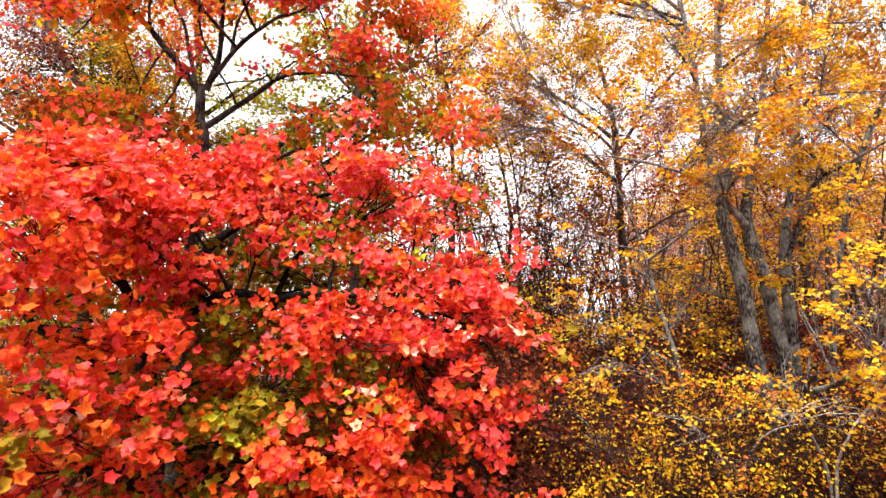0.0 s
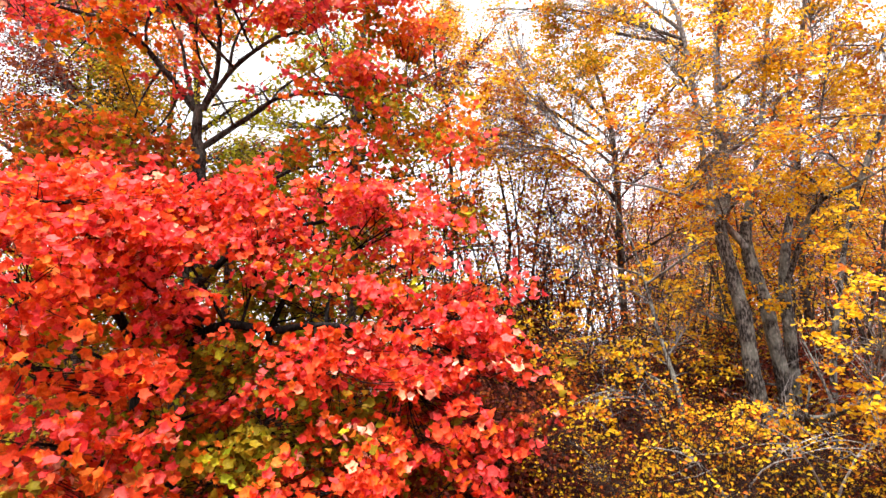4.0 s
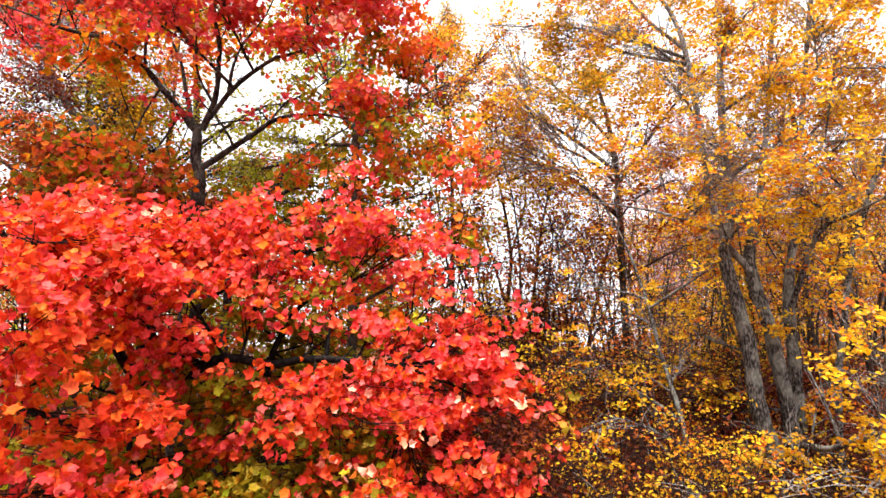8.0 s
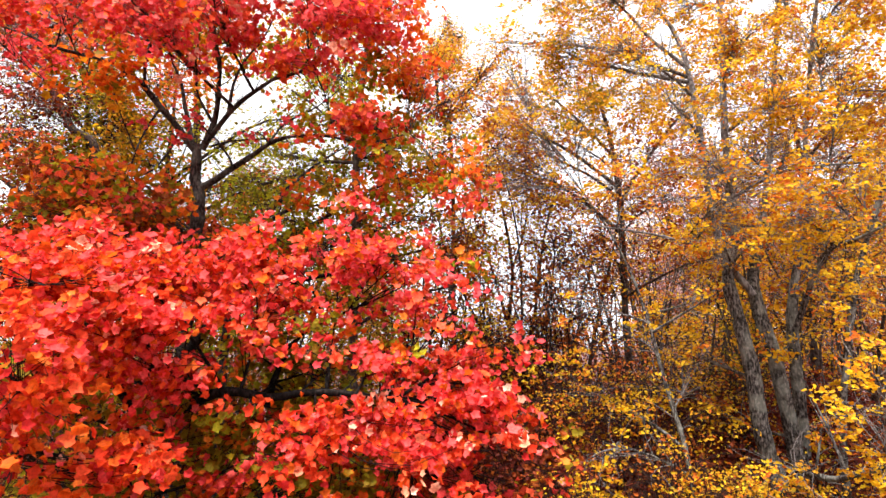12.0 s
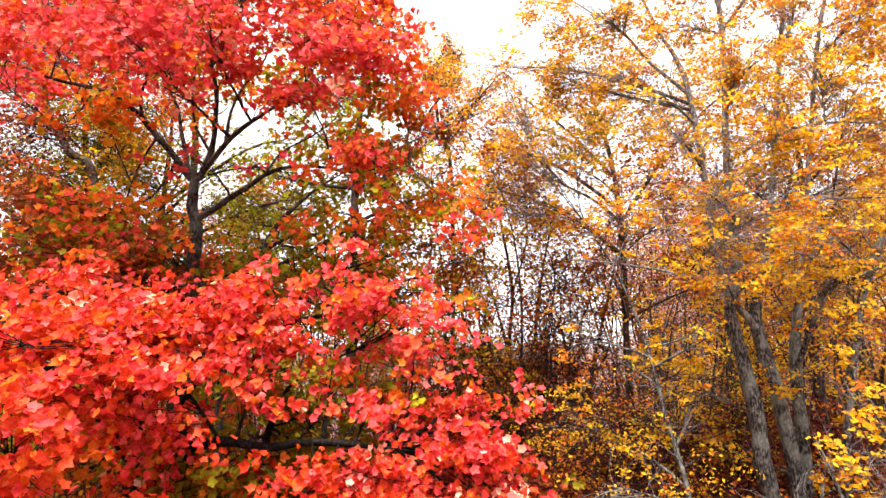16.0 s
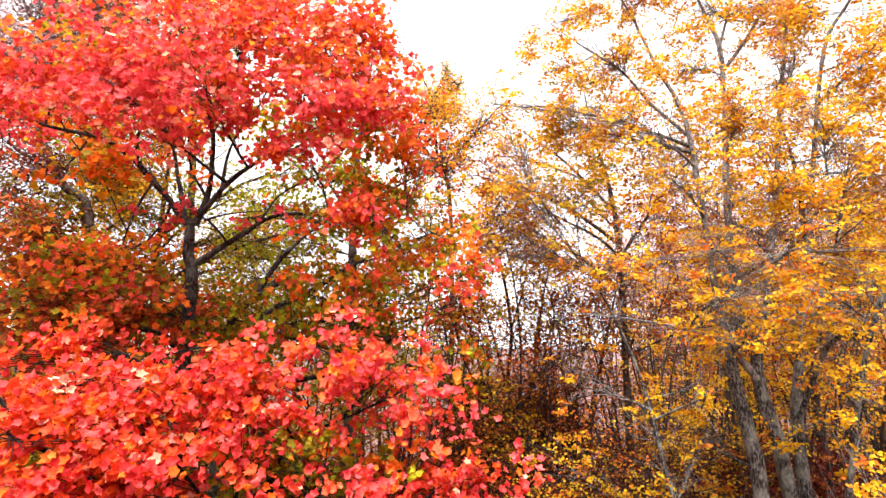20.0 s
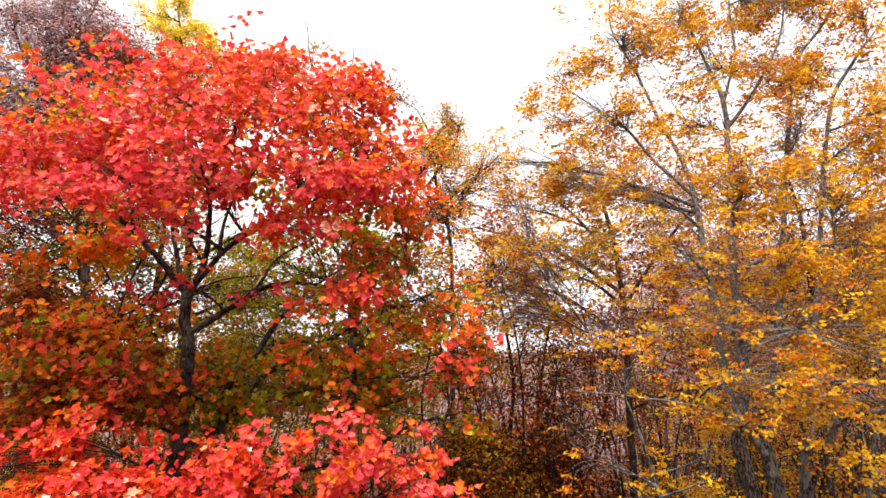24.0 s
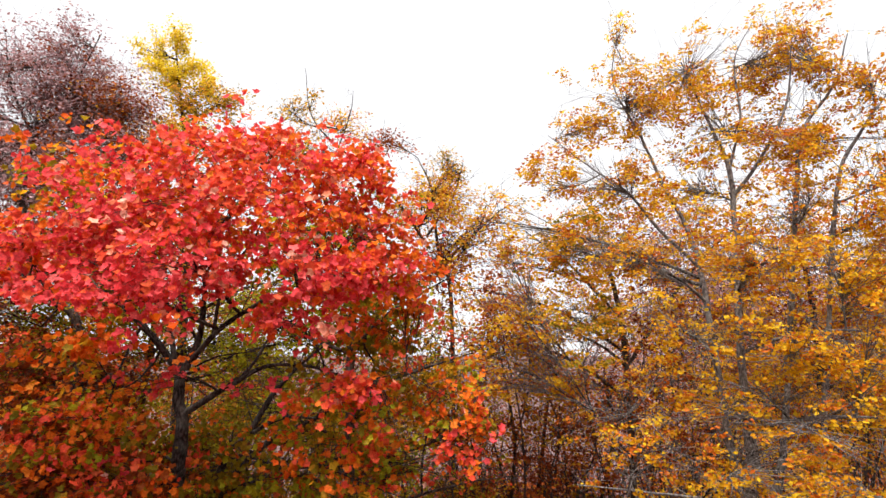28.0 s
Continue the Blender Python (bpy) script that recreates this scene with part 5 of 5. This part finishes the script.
def thicket():
    rng = random.Random(5)
    for i in range(34):
        y = rng.uniform(11.5, 19.0)
        sapling((0.7 + 0.29 * i + rng.uniform(-0.3, 0.3)) * y / 13, y, rng.uniform(7.0, 9.5) * (0.7 + y / 45), rng.choice(["rust", "rust", "copper_mix", "moss", "rust"] if i < 13 else ["rust", "honey", "copper_mix", "moss", "honey"]), 600 if i < 20 else 1200, 100 + i, rng.uniform(-0.06, 0.06), rng.choice([2, 3, 3, 4]), low=0.3)
    for i in range(18):
        y = rng.uniform(12.5, 19)
        sapling((-11.6 + 0.7 * i) * y / 14, y, rng.uniform(6.0, 9.5), rng.choice(["olive", "green", "olive", "moss", "amber"]), 2200, 140 + i, rng.uniform(-0.05, 0.05), 3, label="slim young tree with olive autumn leaves")
    for i in range(24):
        y = rng.uniform(9.8, 14.0)
        sapling((-0.3 + 0.4 * i) * y / 11, y, rng.uniform(2.2, 4.0), rng.choice(["rust", "maroon", "maroon"]), 2000, 180 + i, 0, 5, "dense rust-brown shrub with thin dark stems", "shrub", 0.022, 0.15, 1.0, "umber", size=0.105)
    for i in range(14):
        y = rng.uniform(9.5, 14.0)
        sapling((-11.0 + 0.78 * i) * y / 11, y, rng.uniform(2.2, 3.8), rng.choice(["rust", "maroon", "dusk"]), 1500, 230 + i, 0, 5, "dense shrub with brown and olive leaves", "shrub", 0.022, 0.15, 1.1, "umber", size=0.1)
    for i in range(16):
        y = rng.uniform(19.5, 26.0)
        sapling((-0.86 + 0.054 * i) * y, y, rng.uniform(8.6, 10.2), rng.choice(["olive", "moss", "dusk", "rust"]), 2300, 400 + i, rng.uniform(-0.04, 0.04), 3, label="farther slim tree with dull olive and brown leaves", low=0.25, width=1.5, size=0.15)
    for i in range(20):
        y = rng.uniform(26.0, 34.0)
        sapling((0.36 + 0.025 * i) * y, y, rng.uniform(13.0, 16.5) * (0.8 + 0.2 * min(1, i / 4)), rng.choice(["plum", "plum", "plum", "honey"]), 3600, 430 + i, rng.uniform(-0.03, 0.03), 4, label="farther tree with bare mauve twigs and brown leaves", low=0.2, width=2.0, size=0.2, bare=0.8, per_stem=8)
    for i in range(8):
        y = rng.uniform(20.0, 26.0)
        sapling((0.0 + 0.034 * i) * y, y, rng.uniform(3.0, 4.2), rng.choice(["maroon", "plum", "rust"]), 1600, 460 + i, 0, 5, "tall bare shrub with maroon stems", "shrub", 0.03, 0.1, 1.4, "umber", size=0.12, bare=1.0)
    for i in range(15):
        y = rng.uniform(17.5, 23.0)
        sapling((7.0 + 0.85 * i) * y / 20, y, rng.uniform(9.0, 12.0), rng.choice(["rust", "copper_mix", "honey", "plum"]), 2600, 300 + i, rng.uniform(-0.05, 0.05), 4, label="slim young tree with thin rusty brown leaves", low=0.35, width=1.25)
    for i in range(16):
        y = rng.uniform(8.6, 10.6)
        sapling((1.9 + 0.42 * i) * y / 9.5, y, rng.uniform(1.8, 3.1), rng.choice(["maroon", "maroon", "rust"]), 1800, 330 + i, 0, 5, "dense dark maroon shrub under the golden beech", "shrub", 0.02, 0.1, 0.85, "umber", size=0.095)
    for i in range(17):
        y = rng.uniform(7.0, 8.6)
        sapling((1.75 + 0.3 * i) * y / 7.8, y, rng.uniform(1.9, 3.0), rng.choice(["gold", "gold", "honey", "moss"]), 800, 360 + i, rng.uniform(-0.1, 0.1), 5, "straggling shrub with small yellow leaves and thin stems", "shrub", 0.013, 0.25, 0.8, "umber", OVAL, 0.058, 0.6, 0.54)
    for i in range(13):
        y = rng.uniform(8.4, 11.0)
        sapling((0.2 + 0.034 * i) * y, y + (2.0 if i > 6 else 0.0), rng.uniform(3.3, 4.9), rng.choice(["gold", "honey", "copper_mix"]), 1000, 480 + i, rng.uniform(-0.06, 0.06), 4, "tall thin shrub with small yellow leaves and dark stems", "shrub", 0.02, 0.3, 0.8, "umber", OVAL, 0.06, 0.8, 0.52)
    for i in range(8):
        y = rng.uniform(12.0, 15.5)
        sapling((0.06 + 0.022 * i) * y, y, rng.uniform(5.2, 6.6), "rust", 120, 520 + i, rng.uniform(-0.05, 0.05), 5, "bare clump of thin dark upright stems", "shrub", 0.034, 0.5, 0.9, "umber", size=0.08, bare=0.15)
    for i in range(11):
        y = rng.uniform(13.5, 20.0)
        sapling((-11.5 + 1.35 * i) * y / 14, y, rng.uniform(3.6, 5.4), rng.choice(["dusk", "maroon", "rust", "olive"]), 1900, 260 + i, 0, 5, "tall bushy shrub with dull brown and olive leaves", "shrub", 0.03, 0.1, 1.25, "umber", size=0.11)


thicket()


def brush(name, label, near, far, count, tall, mix, seed):
    """Bare upright brush: thin slivers of many heights scattered over a belt of ground."""
    rng = np.random.default_rng(seed)
    y = rng.uniform(near, far, count)
    x = rng.uniform(-1.05, 1.05, count) * y
    h = np.array([1.0 + 0.7 * noise.noise(Vector((a * 0.13, b * 0.13, seed))) + 0.5 * noise.noise(Vector((a * 0.6, b * 0.6, seed))) for a, b in zip(x, y)]) * tall * rng.uniform(0.45, 1.1, count)
    h = np.maximum(0.3, h)
    lean = rng.normal(0, 0.16, (count, 2)) * h[:, None]
    wide = rng.uniform(0.006, 0.016, count) * (0.5 + y / 40)
    turn = rng.uniform(0, math.pi, count)
    across = np.stack([np.cos(turn), np.sin(turn), np.zeros(count)], axis=1) * wide[:, None]
    base = np.stack([x, y, np.full(count, -0.2)], axis=1)
    tip = base + np.stack([lean[:, 0], lean[:, 1], h], axis=1)
    mid = base * 0.5 + tip * 0.5 + rng.normal(0, 0.05, (count, 3))
    side = np.stack([-across[:, 1], across[:, 0], across[:, 2]], axis=1)
    V = np.stack([base - across, base + across, base + side, mid - across * 0.7, mid + across * 0.7, mid + side * 0.7, tip], axis=1)
    f = np.array([(0, 1, 4), (0, 4, 3), (1, 2, 5), (1, 5, 4), (2, 0, 3), (2, 3, 5), (3, 4, 6), (4, 5, 6), (5, 3, 6)])
    F = f[None] + (np.arange(count) * 7)[:, None, None]
    mats = [LEAF[k] for k in mix]
    me = build_mesh(name, V.reshape(-1, 3), F.reshape(-1, 3), mats, np.repeat(rng.integers(0, len(mats), count), len(f)))
    tagged(new(name, me), label, "brush", kind="stuff")


brush("bare_brush", "dense bare mauve-brown brush between the young trees", 14, 34, 11000, 2.6, ["maroon", "rust", "mauve", "maroon"], 8)
brush("far_woods", "distant pinkish-brown scrub beyond the trees", 34, 150, 9000, 3.0, ["mauve", "rust", "maroon", "rust"], 9)
